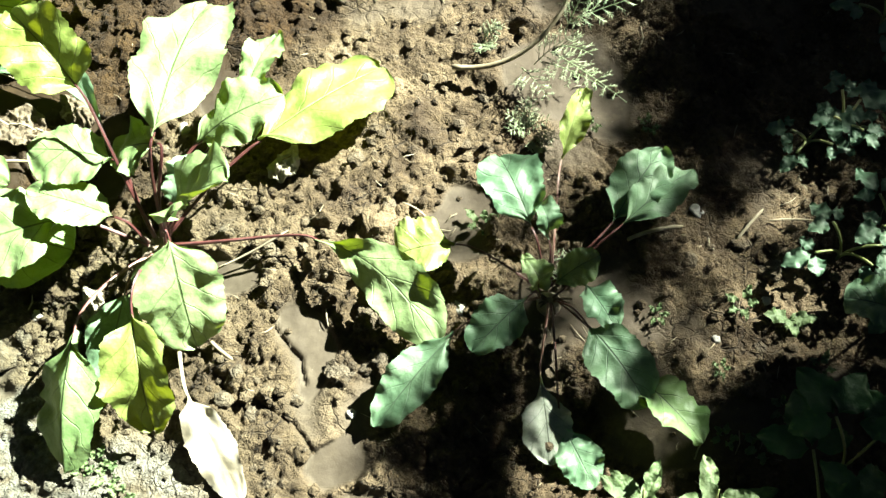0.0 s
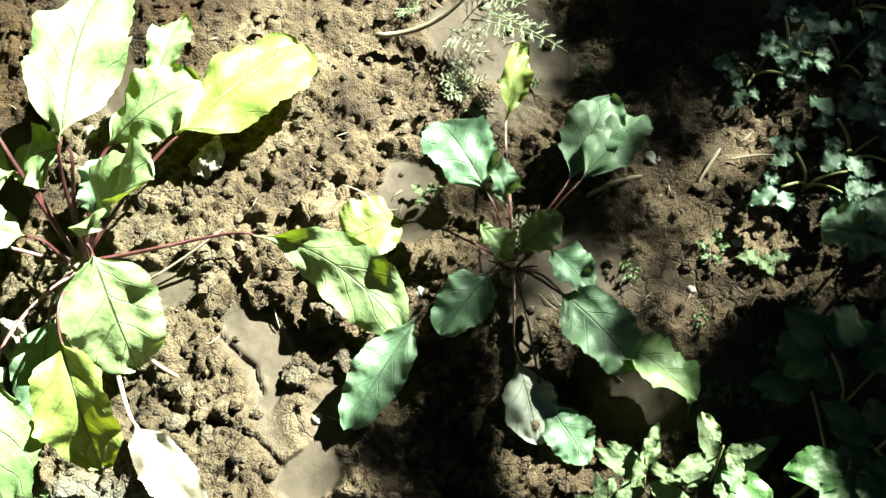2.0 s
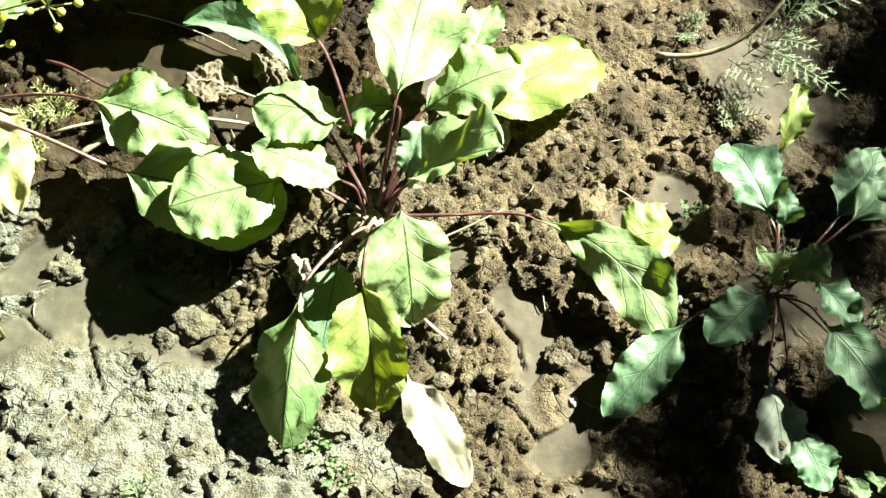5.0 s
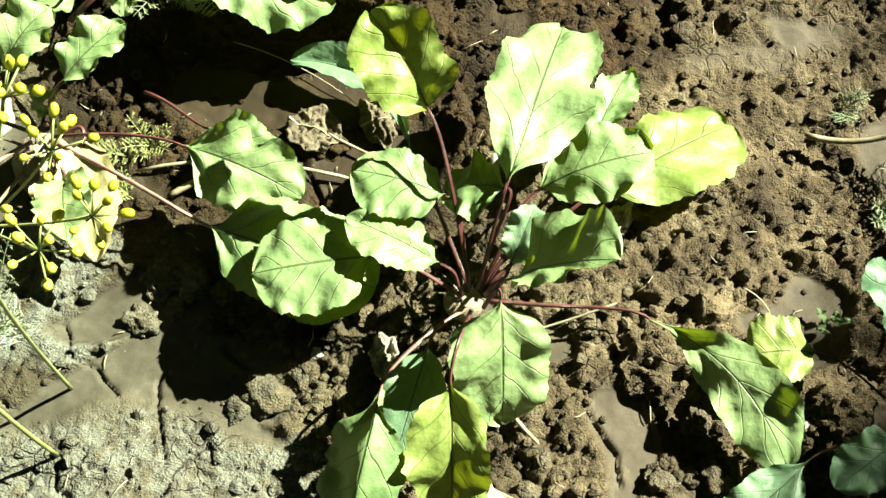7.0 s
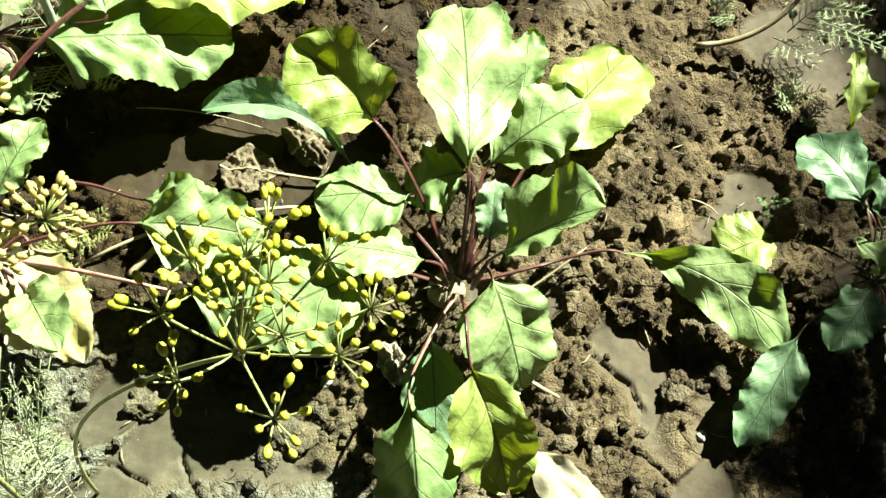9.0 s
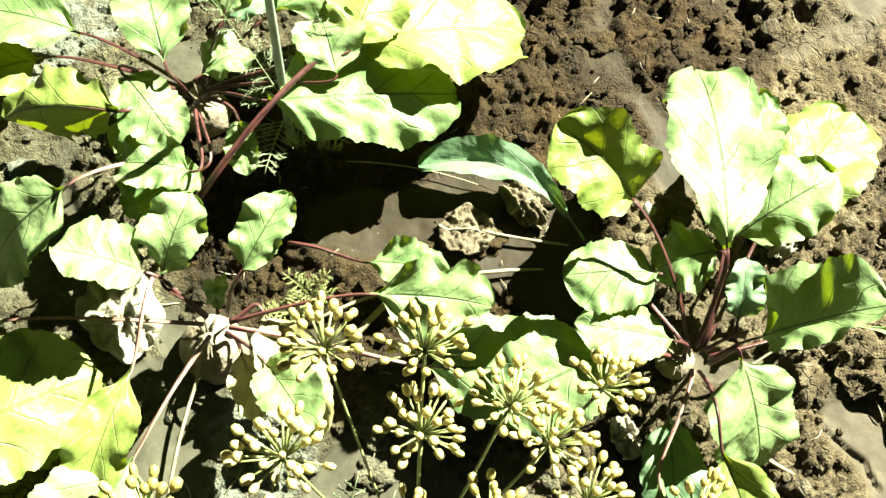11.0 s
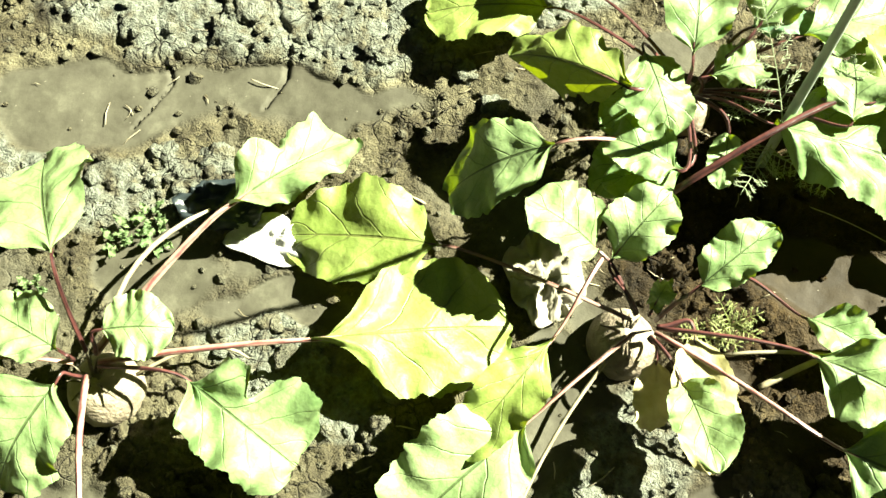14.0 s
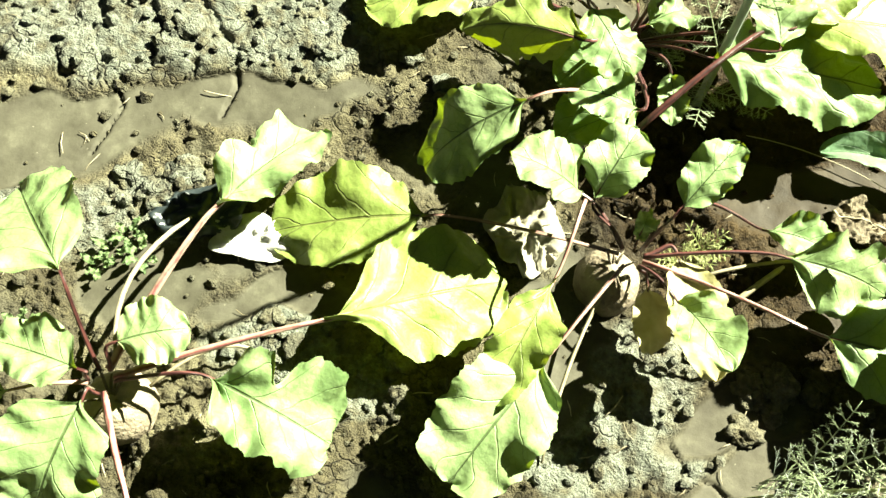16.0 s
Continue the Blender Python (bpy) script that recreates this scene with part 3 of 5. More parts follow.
beet_leaf(plant_a, CA, (-0.335, 0.384, 0.040), (-0.350, 0.270, 0.020), 0.060, arch=0.006, fold=4, seed=5, mat=LEAF_DULL, rise=0.01)
beet_leaf(plant_a, CA, (-0.394, 0.437, 0.106), (-0.500, 0.406, 0.096), 0.096, arch=0.006, roll=4, fold=-2, curl=0.02, wave=0.003, seed=6, shape=(0.5, 0.45), rise=0.02)
beet_leaf(plant_a, CA, (-0.334, 0.439, 0.108), (-0.423, 0.463, 0.124), 0.056, arch=0.006, roll=4, fold=6, wave=0.003, seed=7, shape=(0.65, 0.6), rise=0.02)
beet_leaf(plant_a, CA, (-0.339, 0.498, 0.125), (-0.426, 0.506, 0.132), 0.068, arch=0.008, roll=4, fold=-4, curl=0.02, wave=0.003, seed=8, shape=(0.5, 0.45), rise=0.03)
beet_leaf(plant_a, CA, (-0.288, 0.504, 0.146), (-0.337, 0.504, 0.118), 0.066, arch=0.010, fold=-6, seed=9, shape=(0.5, 0.45), rise=0.03)
beet_leaf(plant_a, CA, (-0.286, 0.500, 0.166), (-0.254, 0.698, 0.122), 0.098, arch=0.024, fold=8, curl=0.05, wave=0.010, seed=10, shape=(0.55, 0.42), notch=(0.60, 1, 0.22), rise=0.02)
beet_leaf(plant_a, CA, (-0.212, 0.590, 0.100), (-0.183, 0.682, 0.083), 0.042, arch=0.012, fold=14, roll=-8, seed=11, rise=0.03)
beet_leaf(plant_a, CA, (-0.254, 0.528, 0.106), (-0.160, 0.562, 0.145), 0.078, arch=0.014, fold=6, curl=0.06, seed=12, shape=(0.6, 0.45), rise=0.03)
beet_leaf(plant_a, CA, (-0.200, 0.555, 0.060), (-0.066, 0.674, 0.028), 0.106, arch=0.010, fold=3, roll=-6, curl=0.05, seed=13, shape=(0.7, 0.42), mat=LEAF_YELLOW, rise=0.02)
beet_leaf(plant_a, CA, (-0.268, 0.424, 0.138), (-0.195, 0.414, 0.232), 0.086, arch=0.008, fold=(4, 30), wide=(1.35, 0.62), wave=0.008, seed=14, shape=(0.42, 0.38), rise=0.02)
beet_leaf(plant_a, CA, (-0.362, 0.548, 0.182), (-0.424, 0.610, 0.226), 0.084, arch=0.012, fold=(2, 38), seed=15, shape=(0.5, 0.45), mat=LEAF_YELLOW, rise=0.05)
beet_leaf(plant_a, CA, (-0.380, 0.566, 0.040), (-0.529, 0.675, 0.028), 0.050, arch=0.006, bend=0.037, roll=2, fold=34, neck=0.5, shape=(0.9, 0.4), seed=16, mat=LEAF_DULL, rise=0.02)
beet_leaf(plant_a, CA, (-0.272, 0.447, 0.105), (-0.258, 0.500, 0.130), 0.036, arch=0.006, fold=14, seed=18, shape=(0.5, 0.45), mat=LEAF_DULL, rise=0.02)
beet_leaf(plant_a, (-0.29, 0.40, 0.03), (-0.262, 0.272, 0.022), (-0.198, 0.164, 0.020), 0.046, arch=0.004, fold=10, curl=0.05, wave=0.006, seed=17, mat=WITHERED, pet=STRAW, thick=0.003, rise=0.0, label="bleached white withered leaf lying on the soil")

# the small plant in half shade
CB = (0.120, 0.380, 0.035)
plant_b = thing("beet_plant", (CB[0], CB[1], 0), "small beet plant with dull blue-green leaves, half in shade", "beet plant", "beet plants")
beet_root(plant_b, (0.122, 0.378), 0.014)
beet_leaf(plant_b, CB, (0.099, 0.430, 0.096), (0.067, 0.516, 0.092), 0.068, arch=0.010, fold=10, seed=31, shape=(0.65, 0.42), mat=LEAF_DULL, thick=0.0016, neck=0.26)
beet_leaf(plant_b, CB, (0.118, 0.428, 0.075), (0.110, 0.462, 0.085), 0.030, fold=20, seed=32, mat=LEAF_DULL, thick=0.0016, neck=0.26)
beet_leaf(plant_b, CB, (0.141, 0.541, 0.040), (0.168, 0.622, 0.057), 0.035, arch=0.010, fold=30, roll=20, seed=33, mat=LEAF_YELLOW, thick=0.0016, neck=0.26, pet=PETIOLE_PALE)
beet_leaf(plant_b, CB, (0.192, 0.459, 0.045), (0.252, 0.545, 0.055), 0.062, arch=0.010, fold=8, seed=34, mat=LEAF_DULL, thick=0.0016, neck=0.26)
beet_leaf(plant_b, CB, (0.200, 0.450, 0.055), (0.285, 0.520, 0.050), 0.052, arch=0.012, fold=10, roll=-8, seed=35, mat=LEAF_DULL, thick=0.0016, neck=0.26)
beet_leaf(plant_b, CB, (0.018, 0.430, 0.052), (-0.044, 0.416, 0.056), 0.066, arch=0.010, fold=10, roll=4, wave=0.003, seed=36, shape=(0.6, 0.4), thick=0.0016, neck=0.26, mat=LEAF_YELLOW)
beet_leaf(plant_b, CB, (0.093, 0.360, 0.070), (0.036, 0.306, 0.060), 0.052, arch=0.008, fold=12, seed=37, mat=LEAF_DULL, thick=0.0016, neck=0.26)
beet_leaf(plant_b, CB, (0.017, 0.330, 0.049), (-0.064, 0.238, 0.022), 0.052, arch=0.010, fold=12, seed=38, mat=LEAF_DULL, thick=0.0016, neck=0.26, pet=PETIOLE_PALE)
beet_leaf(plant_b, CB, (0.108, 0.288, 0.022), (0.115, 0.200, 0.014), 0.052, arch=0.008, fold=6, wave=0.008, jag=0.09, seed=39, mat=LEAF_GREY, thick=0.0016, neck=0.45, pet=PETIOLE_PALE)
beet_leaf(plant_b, CB, (0.130, 0.235, 0.020), (0.158, 0.175, 0.015), 0.045, arch=0.004, fold=6, seed=40, mat=LEAF_DULL, thick=0.0016, neck=0.26)
beet_leaf(plant_b, CB, (0.156, 0.382, 0.055), (0.183, 0.326, 0.070), 0.042, arch=0.006, fold=16, seed=41, mat=LEAF_DULL, thick=0.0016, neck=0.26)
beet_leaf(plant_b, CB, (0.156, 0.334, 0.060), (0.212, 0.250, 0.052), 0.062, arch=0.012, fold=8, seed=42, shape=(0.5, 0.45), mat=LEAF_DULL, thick=0.0016, neck=0.26)
beet_leaf(plant_b, CB, (0.205, 0.285, 0.040), (0.265, 0.212, 0.050), 0.054, arch=0.010, fold=16, roll=-14, seed=43, thick=0.0016, neck=0.26)
beet_leaf(plant_b, CB, (0.106, 0.382, 0.045), (0.092, 0.408, 0.070), 0.032, fold=24, seed=44, thick=0.0016, neck=0.26)
beet_leaf(plant_b, CB, (0.126, 0.385, 0.050), (0.172, 0.410, 0.065), 0.040, arch=0.008, fold=18, roll=14, seed=45, thick=0.0016, neck=0.26)

# the plant whose pale root stands out of the soil
CC = (-0.740, 0.524, 0.070)
plant_c = thing("beet_plant", (CC[0], CC[1], 0), "beet plant with long red stalks over a pale round root", "beet plant", "beet plants")
beet_root(plant_c, (-0.752, 0.520), 0.034, 1.1)
beet_leaf(plant_c, CC, (-0.938, 0.561, 0.052), (-1.102, 0.547, 0.010), 0.104, arch=0.012, fold=6, curl=0.04, seed=51, shape=(0.55, 0.55), mat=LEAF_YELLOW, pet=PETIOLE_PALE)
beet_leaf(plant_c, CC, (-0.556, 0.457, 0.069), (-0.392, 0.424, 0.058), 0.112, arch=0.008, fold=-4, curl=0.02, wave=0.003, seed=52, shape=(0.55, 0.42), thick=0.0028, pet=PETIOLE_PALE)
beet_leaf(plant_c, CC, (-0.597, 0.526, 0.091), (-0.482, 0.512, 0.043), 0.088, arch=0.012, fold=10, wave=0.009, roll=24, seed=53, neck=0.25, notch=(0.5, 0, 0.45))
beet_leaf(plant_c, (-0.68, 0.615, 0.03), (-0.598, 0.578, 0.034), (-0.520, 0.556, 0.024), 0.054, arch=0.014, fold=16, neck=0.35, seed=54)
beet_leaf(plant_c, CC, (-0.822, 0.412, 0.072), (-0.903, 0.300, 0.052), 0.108, arch=0.014, fold=(14, 20), wave=0.011, seed=55, shape=(0.5, 0.42), pet=PETIOLE_PALE)
beet_leaf(plant_c, (-0.785, 0.580, 0.10), (-0.815, 0.490, 0.088), (-0.872, 0.372, 0.070), 0.062, arch=0.012, fold=(30, 18), wave=0.010, roll=-10, neck=0.3, seed=56, mat=LEAF_YELLOW, pet=PETIOLE_PALE)
beet_leaf(plant_c, CC, (-0.795, 0.572, 0.105), (-0.866, 0.592, 0.140), 0.066, arch=0.010, fold=12, roll=10, seed=57)
beet_leaf(plant_c, CC, (-0.780, 0.570, 0.100), (-0.743, 0.632, 0.130), 0.060, arch=0.012, fold=12, seed=58)
beet_leaf(plant_c, CC, (-0.706, 0.549, 0.135), (-0.656, 0.608, 0.158), 0.048, arch=0.008, fold=14, wave=0.006, seed=59)
beet_leaf(plant_c, CC, (-0.698, 0.478, 0.080), (-0.661, 0.402, 0.120), 0.056, arch=0.010, fold=18, seed=60)
beet_leaf(plant_c, CC, (-0.722, 0.500, 0.060), (-0.712, 0.438, 0.030), 0.038, arch=0.006, fold=14, seed=61, mat=YELLOWED, thick=0.003, label="cream withered leaf hanging beside the root", rise=0.0)
beet_leaf(plant_c, CC, (-0.696, 0.528, 0.075), (-0.657, 0.41, 0.055), 0.058, arch=0.006, fold=8, seed=64, shape=(0.5, 0.5), mat=YELLOWED, thick=0.003, rise=0.0)
beet_leaf(plant_c, CC, (-0.735, 0.540, 0.085), (-0.728, 0.562, 0.095), 0.022, fold=20, seed=63, thick=0.002, rise=0.0)

# the plant behind it
CD = (-0.742, 0.775, 0.060)
plant_d = thing("beet_plant", (CD[0], CD[1], 0), "beet plant with many red stalks and crumpled green leaves", "beet plant", "beet plants")
beet_root(plant_d, (-0.742, 0.775), 0.028)
beet_leaf(plant_d, CD, (-0.799, 0.711, 0.152), (-0.918, 0.746, 0.100), 0.080, arch=0.018, fold=(-88, 8), wide=(1.35, 0.85), seed=71, shape=(0.45, 0.5), mat=LEAF_YELLOW, thick=0.0030)
beet_leaf(plant_d, CD, (-0.742, 0.655, 0.125), (-0.812, 0.672, 0.125), 0.055, arch=0.010, fold=10, seed=72)
beet_leaf(plant_d, (-0.757, 0.690, 0.100), (-0.852, 0.648, 0.140), (-0.945, 0.615, 0.050), 0.088, arch=0.016, fold=8, curl=0.05, seed=73, shape=(0.55, 0.5), pet=PETIOLE_PALE)
beet_leaf(plant_d, CD, (-0.667, 0.720, 0.122), (-0.486, 0.722, 0.084), 0.112, arch=0.006, fold=-8, wave=0.014, seed=74, notch=(0.66, 0, 0.3), shape=(0.5, 0.26), pucker=4.0)
beet_leaf(plant_d, (-0.752, 0.640, 0.085), (-0.588, 0.770, 0.120), (-0.401, 0.793, 0.060), 0.122, arch=0.020, fold=6, wave=0.012, seed=75, shape=(0.6, 0.45), mat=LEAF_YELLOW, thick=0.0036, rise=0.05)
beet_leaf(plant_d, CD, (-0.752, 0.745, 0.170), (-0.765, 0.850, 0.170), 0.070, arch=0.012, fold=10, seed=76)
beet_leaf(plant_d, CD, (-0.70, 0.800, 0.140), (-0.655, 0.900, 0.150), 0.070, arch=0.014, fold=12, seed=77)
beet_leaf(plant_d, CD, (-0.700, 0.720, 0.085), (-0.697, 0.670, 0.072), 0.034, arch=0.006, fold=12, seed=78, thick=0.003)
beet_leaf(plant_d, CD, (-0.600, 0.737, 0.125), (-0.608, 0.805, 0.120), 0.070, arch=0.010, fold=10, seed=79)
beet_leaf(plant_d, CD, (-0.895, 0.838, 0.050), (-1.020, 0.815, 0.030), 0.100, arch=0.012, fold=8, seed=80, shape=(0.55, 0.45), mat=LEAF_YELLOW)
beet_leaf(plant_d, CD, (-0.85, 0.850, 0.070), (-0.975, 0.905, 0.050), 0.080, arch=0.016, fold=10, seed=81)
beet_leaf(plant_d, CD, (-0.77, 0.700, 0.080), (-0.81, 0.640, 0.070), 0.055, arch=0.010, fold=12, seed=82)
beet_leaf(plant_d, CD, (-0.65, 0.830, 0.100), (-0.53, 0.900, 0.080), 0.085, arch=0.014, fold=10, seed=83)
beet_leaf(plant_d, CD, (-0.795, 0.752, 0.150), (-0.752, 0.680, 0.128), 0.062, arch=0.012, fold=-8, seed=85)
beet_leaf(plant_d, CD, (-0.765, 0.735, 0.100), (-0.815, 0.702, 0.085), 0.052, arch=0.010, fold=8, seed=86)
beet_leaf(plant_d, CD, (-0.728, 0.768, 0.100), (-0.680, 0.792, 0.095), 0.050, arch=0.010, fold=12, seed=87)
beet_leaf(plant_d, CD, (-0.700, 0.825, 0.105), (-0.648, 0.868, 0.085), 0.055, arch=0.010, fold=10, seed=88, mat=LEAF_DULL)
beet_leaf(plant_d, CD, (-0.735, 0.670, 0.098), (-0.805, 0.643, 0.090), 0.050, arch=0.008, fold=8, seed=89)
beet_leaf(plant_d, CD, (-0.583, 0.760, 0.130), (-0.540, 0.850, 0.110), 0.085, arch=0.014, fold=-6, seed=90, mat=LEAF_YELLOW)

# the plant with thick pink stalks at the far left end
CE = (-1.222, 0.367, 0.075)
plant_e = thing("beet_plant", (CE[0], CE[1], 0), "beet plant with thick pinkish stalks and broad pale leaves", "beet plant", "beet plants")
beet_root(plant_e, (-1.215, 0.355), 0.036, 1.0)
beet_leaf(plant_e, CE, (-1.248, 0.440, 0.160), (-1.330, 0.548, 0.080), 0.105, arch=0.014, fold=8, seed=91, shape=(0.55, 0.5))
beet_leaf(plant_e, CE, (-1.028, 0.438, 0.075), (-0.856, 0.504, 0.030), 0.130, arch=0.012, fold=-6, curl=0.03, seed=92, neck=0.42, shape=(0.5, 0.34), mat=LEAF_YELLOW, pet=PETIOLE_PALE, thick=0.0036)
beet_leaf(plant_e, CE, (-1.234, 0.368, 0.112), (-1.308, 0.388, 0.110), 0.060, arch=0.008, fold=8, seed=93, shape=(0.5, 0.5))
beet_leaf(plant_e, CE, (-1.205, 0.396, 0.105), (-1.143, 0.413, 0.104), 0.062, arch=0.008, fold=6, seed=94, shape=(0.5, 0.5), rise=0.005)
beet_leaf(plant_e, CE, (-1.142, 0.545, 0.075), (-1.060, 0.655, 0.030), 0.076, arch=0.012, fold=(6, 16), wave=0.010, seed=95, neck=0.2, jag=0.10, notch=(0.5, 0, 0.35), shape=(0.4, 0.3), thick=0.0040, pet=PETIOLE_PALE)
beet_leaf(plant_e, CE, (-1.122, 0.374, 0.082), (-1.014, 0.328, 0.050), 0.104, arch=0.014, fold=14, wave=0.011, seed=96, notch=(0.42, 0, 0.6), jag=0.08, shape=(0.4, 0.25))
beet_leaf(plant_e, CE, (-1.222, 0.338, 0.120), (-1.256, 0.245, 0.080), 0.102, arch=0.014, fold=8, seed=97, shape=(0.45, 0.45))
beet_leaf(plant_e, CE, (-1.165, 0.240, 0.110), (-1.140, 0.130, 0.060), 0.090, arch=0.014, fold=8, seed=98, pet=PETIOLE_PALE, thick=0.0036)
beet_leaf(plant_e, CE, (-1.300, 0.352, 0.080), (-1.400, 0.330, 0.060), 0.090, arch=0.014, fold=8, seed=99, pet=PETIOLE_PALE)

# ---- dill ----


def frond_geometry(base, tip, spread, pairs, seed, verts, faces, droop=0.0, thick=0.0007):
    """A feathery frond: a rachis with pairs of pinnae that fork into threads."""
    rng = random.Random(seed)
    base, tip = Vector(base), Vector(tip)
    ahead = (tip - base).normalized()
    side = ahead.cross(Vector((0, 0, 1))).normalized()
    lift = side.cross(ahead)
    axis = bezier([base, (base + tip) / 2 + lift * droop, tip], 10)
    tube(axis, [thick * 1.7 * (1 - 0.06 * i) for i in range(11)], 4, 1.0, verts, faces)
    for k in range(pairs):
        t = 0.12 + 0.86 * k / pairs
        i = min(int(t * 10), 9)
        p = axis[i].lerp(axis[i + 1], t * 10 - i)
        for sg in (-1, 1):
            ln = spread * (1 - 0.65 * t) * rng.uniform(0.75, 1.2)
            d = (side * sg + ahead * rng.uniform(0.45, 0.9) + lift * rng.uniform(-0.25, 0.35)).normalized()
            e = p + d * ln
            tube([p, p.lerp(e, 0.5), e], [thick, thick * 0.9, thick * 0.5], 3, 1.0, verts, faces)
            for j in range(4):
                q = p.lerp(e, 0.3 + 0.18 * j)
                for s2 in (-1, 1):
                    d2 = (d + side.cross(d) * 0 + ahead * s2 * sg * rng.uniform(0.5, 0.9) + lift * rng.uniform(-0.4, 0.4)).normalized()
                    f = q + d2 * ln * rng.uniform(0.20, 0.38)
                    tube([q, f], [thick * 0.75, thick * 0.4], 3, 1.0, verts, faces)


def bud_geometry(p, d, length, radius, verts, faces, sides=6):
    pts = [p + d * length * t for t in (0.0, 0.25, 0.6, 0.9, 1.0)]
    tube(pts, [radius * 0.45, radius * 0.9, radius, radius * 0.7, radius * 0.2], sides, 1.0, verts, faces)


def umbel(plant, hub, heads, mat, seed, raylets=12, size=0.012, bud=(0.0036, 0.0013)):
    """A compound umbel: rays from the hub to the heads (offsets), each head a burst of raylets with a bud or seed at its end."""
    rng = random.Random(seed)
    hub = Vector(hub)
    top = mesh_object("umbel", *tube([hub - Vector((0, 0, 0.006)), hub, hub + Vector((0, 0, 0.003))], [0.0014, 0.0022, 0.001], 8), DILL_STEM, plant)
    for off in heads:
        off = Vector(off)
        e = hub + off
        v, f = tube(bezier([hub, hub + off * 0.5 + Vector((0, 0, -0.004)), e], 6), [0.00048] * 6 + [0.0007], 5)
        d0 = off.normalized()
        d0 = (d0 * 0.5 + Vector((0, 0, 0.8))).normalized()
        a = d0.orthogonal().normalized()
        b = d0.cross(a)
        bv, bf = [], []
        for k in range(raylets):
            w = 2.4 * k + rng.uniform(-0.3, 0.3)
            o = math.sqrt((k + 0.5) / raylets) * 1.25
            d = (d0 * math.cos(o) + (a * math.cos(w) + b * math.sin(w)) * math.sin(o)).normalized()
            q = e + d * size * rng.uniform(0.75, 1.15)
            tube([e, q], [0.0004, 0.00035], 4, 1.0, v, f)
            bud_geometry(q, d, bud[0] * rng.uniform(0.7, 1.2), bud[1] * rng.uniform(0.75, 1.15), bv, bf)
        mesh_object("ray", v, f, DILL_STEM, top)
        mesh_object("umbellet", bv, bf, mat, top)
    return top


flowering = thing("dill_plant", (-0.66, 0.30, 0), "tall dill plant with yellow flower umbels above grey-green feathery leaves", "dill", "dill plants")
stalk = bezier([(-0.665, 0.300, soil_at(-0.665, 0.30) - 0.01), (-0.635, 0.29, 0.25), (-0.56, 0.255, 0.48), (-0.455, 0.198, 0.673)], 18)
mesh_object("stem", *tube(stalk, [0.0019 - 0.00006 * i for i in range(19)], 8), DILL_STEM, flowering)
umbel(flowering, (-0.455, 0.198, 0.675), [(-0.006, 0.014, 0.05), (0.01, 0.012, 0.05), (0.017, 0.023, 0.045), (0.033, 0.011, 0.04), (0.044, -0.001, 0.025), (-0.018, 0.004, 0.035), (-0.017, -0.013, 0.02), (0.01, -0.028, 0.015), (0.016, 0.001, 0.055), (-0.003, 0.004, 0.05), (0.032, -0.014, 0.025), (0.017, -0.01, 0.04), (0.005, -0.003, 0.05)], BUD, 3, 9, 0.0105, (0.0042, 0.0016))
for k, (b, t, s) in enumerate([((-0.650, 0.295, 0.20), (-0.612, 0.250, 0.30), 0.022), ((-0.648, 0.295, 0.22), (-0.625, 0.335, 0.30), 0.022), ((-0.640, 0.290, 0.28), (-0.600, 0.300, 0.37), 0.020), ((-0.645, 0.292, 0.25), (-0.680, 0.250, 0.32), 0.022), ((-0.635, 0.288, 0.30), (-0.605, 0.235, 0.36), 0.020), ((-0.655, 0.298, 0.16), (-0.640, 0.275, 0.27), 0.020)]):
    v, f = [], []
    frond_geometry(b, t, s, 9, 40 + k, v, f, 0.012, 0.00055)
    mesh_object("frond", v, f, DILL, flowering)

for k, (b, t, s) in enumerate([((-0.655, 0.298, 0.16), (-0.612, 0.300, 0.40), 0.030), ((-0.655, 0.298, 0.14), (-0.600, 0.222, 0.40), 0.030), ((-0.655, 0.298, 0.15), (-0.574, 0.205, 0.40), 0.030)]):
    v, f = [], []
    frond_geometry(b, t, s * 0.72, 9, 140 + k, v, f, 0.02, 0.0003)
    mesh_object("frond", v, f, DILL_PALE, flowering)

seeding = thing("dill_plant", (-0.555, 0.285, 0), "dill plant with umbels of ripening yellow-brown seeds", "dill", "dill plants")
stalk2 = bezier([(-0.655, 0.235, soil_at(-0.655, 0.235) - 0.01), (-0.655, 0.235, 0.22), (-0.62, 0.24, 0.42), (-0.605, 0.247, 0.658)], 18)
mesh_object("stem", *tube(stalk2, [0.0022 - 0.00005 * i for i in range(19)], 8), DILL_STEM, seeding)
umbel(seeding, (-0.605, 0.247, 0.66), [(-0.017, 0.067, 0.06), (0.012, 0.062, 0.06), (-0.031, 0.036, 0.07), (0.008, 0.04, 0.05), (0.069, 0.05, 0.025), (0.046, 0.033, 0.04), (0.056, 0.015, 0.03), (0.091, 0.006, 0.02), (0.024, 0.012, 0.04), (-0.0, 0.012, 0.04), (0.072, -0.005, 0.02), (-0.068, 0.024, 0.07), (0.035, 0.044, 0.05)], SEED, 6, 32, 0.0120, (0.0040, 0.0015))
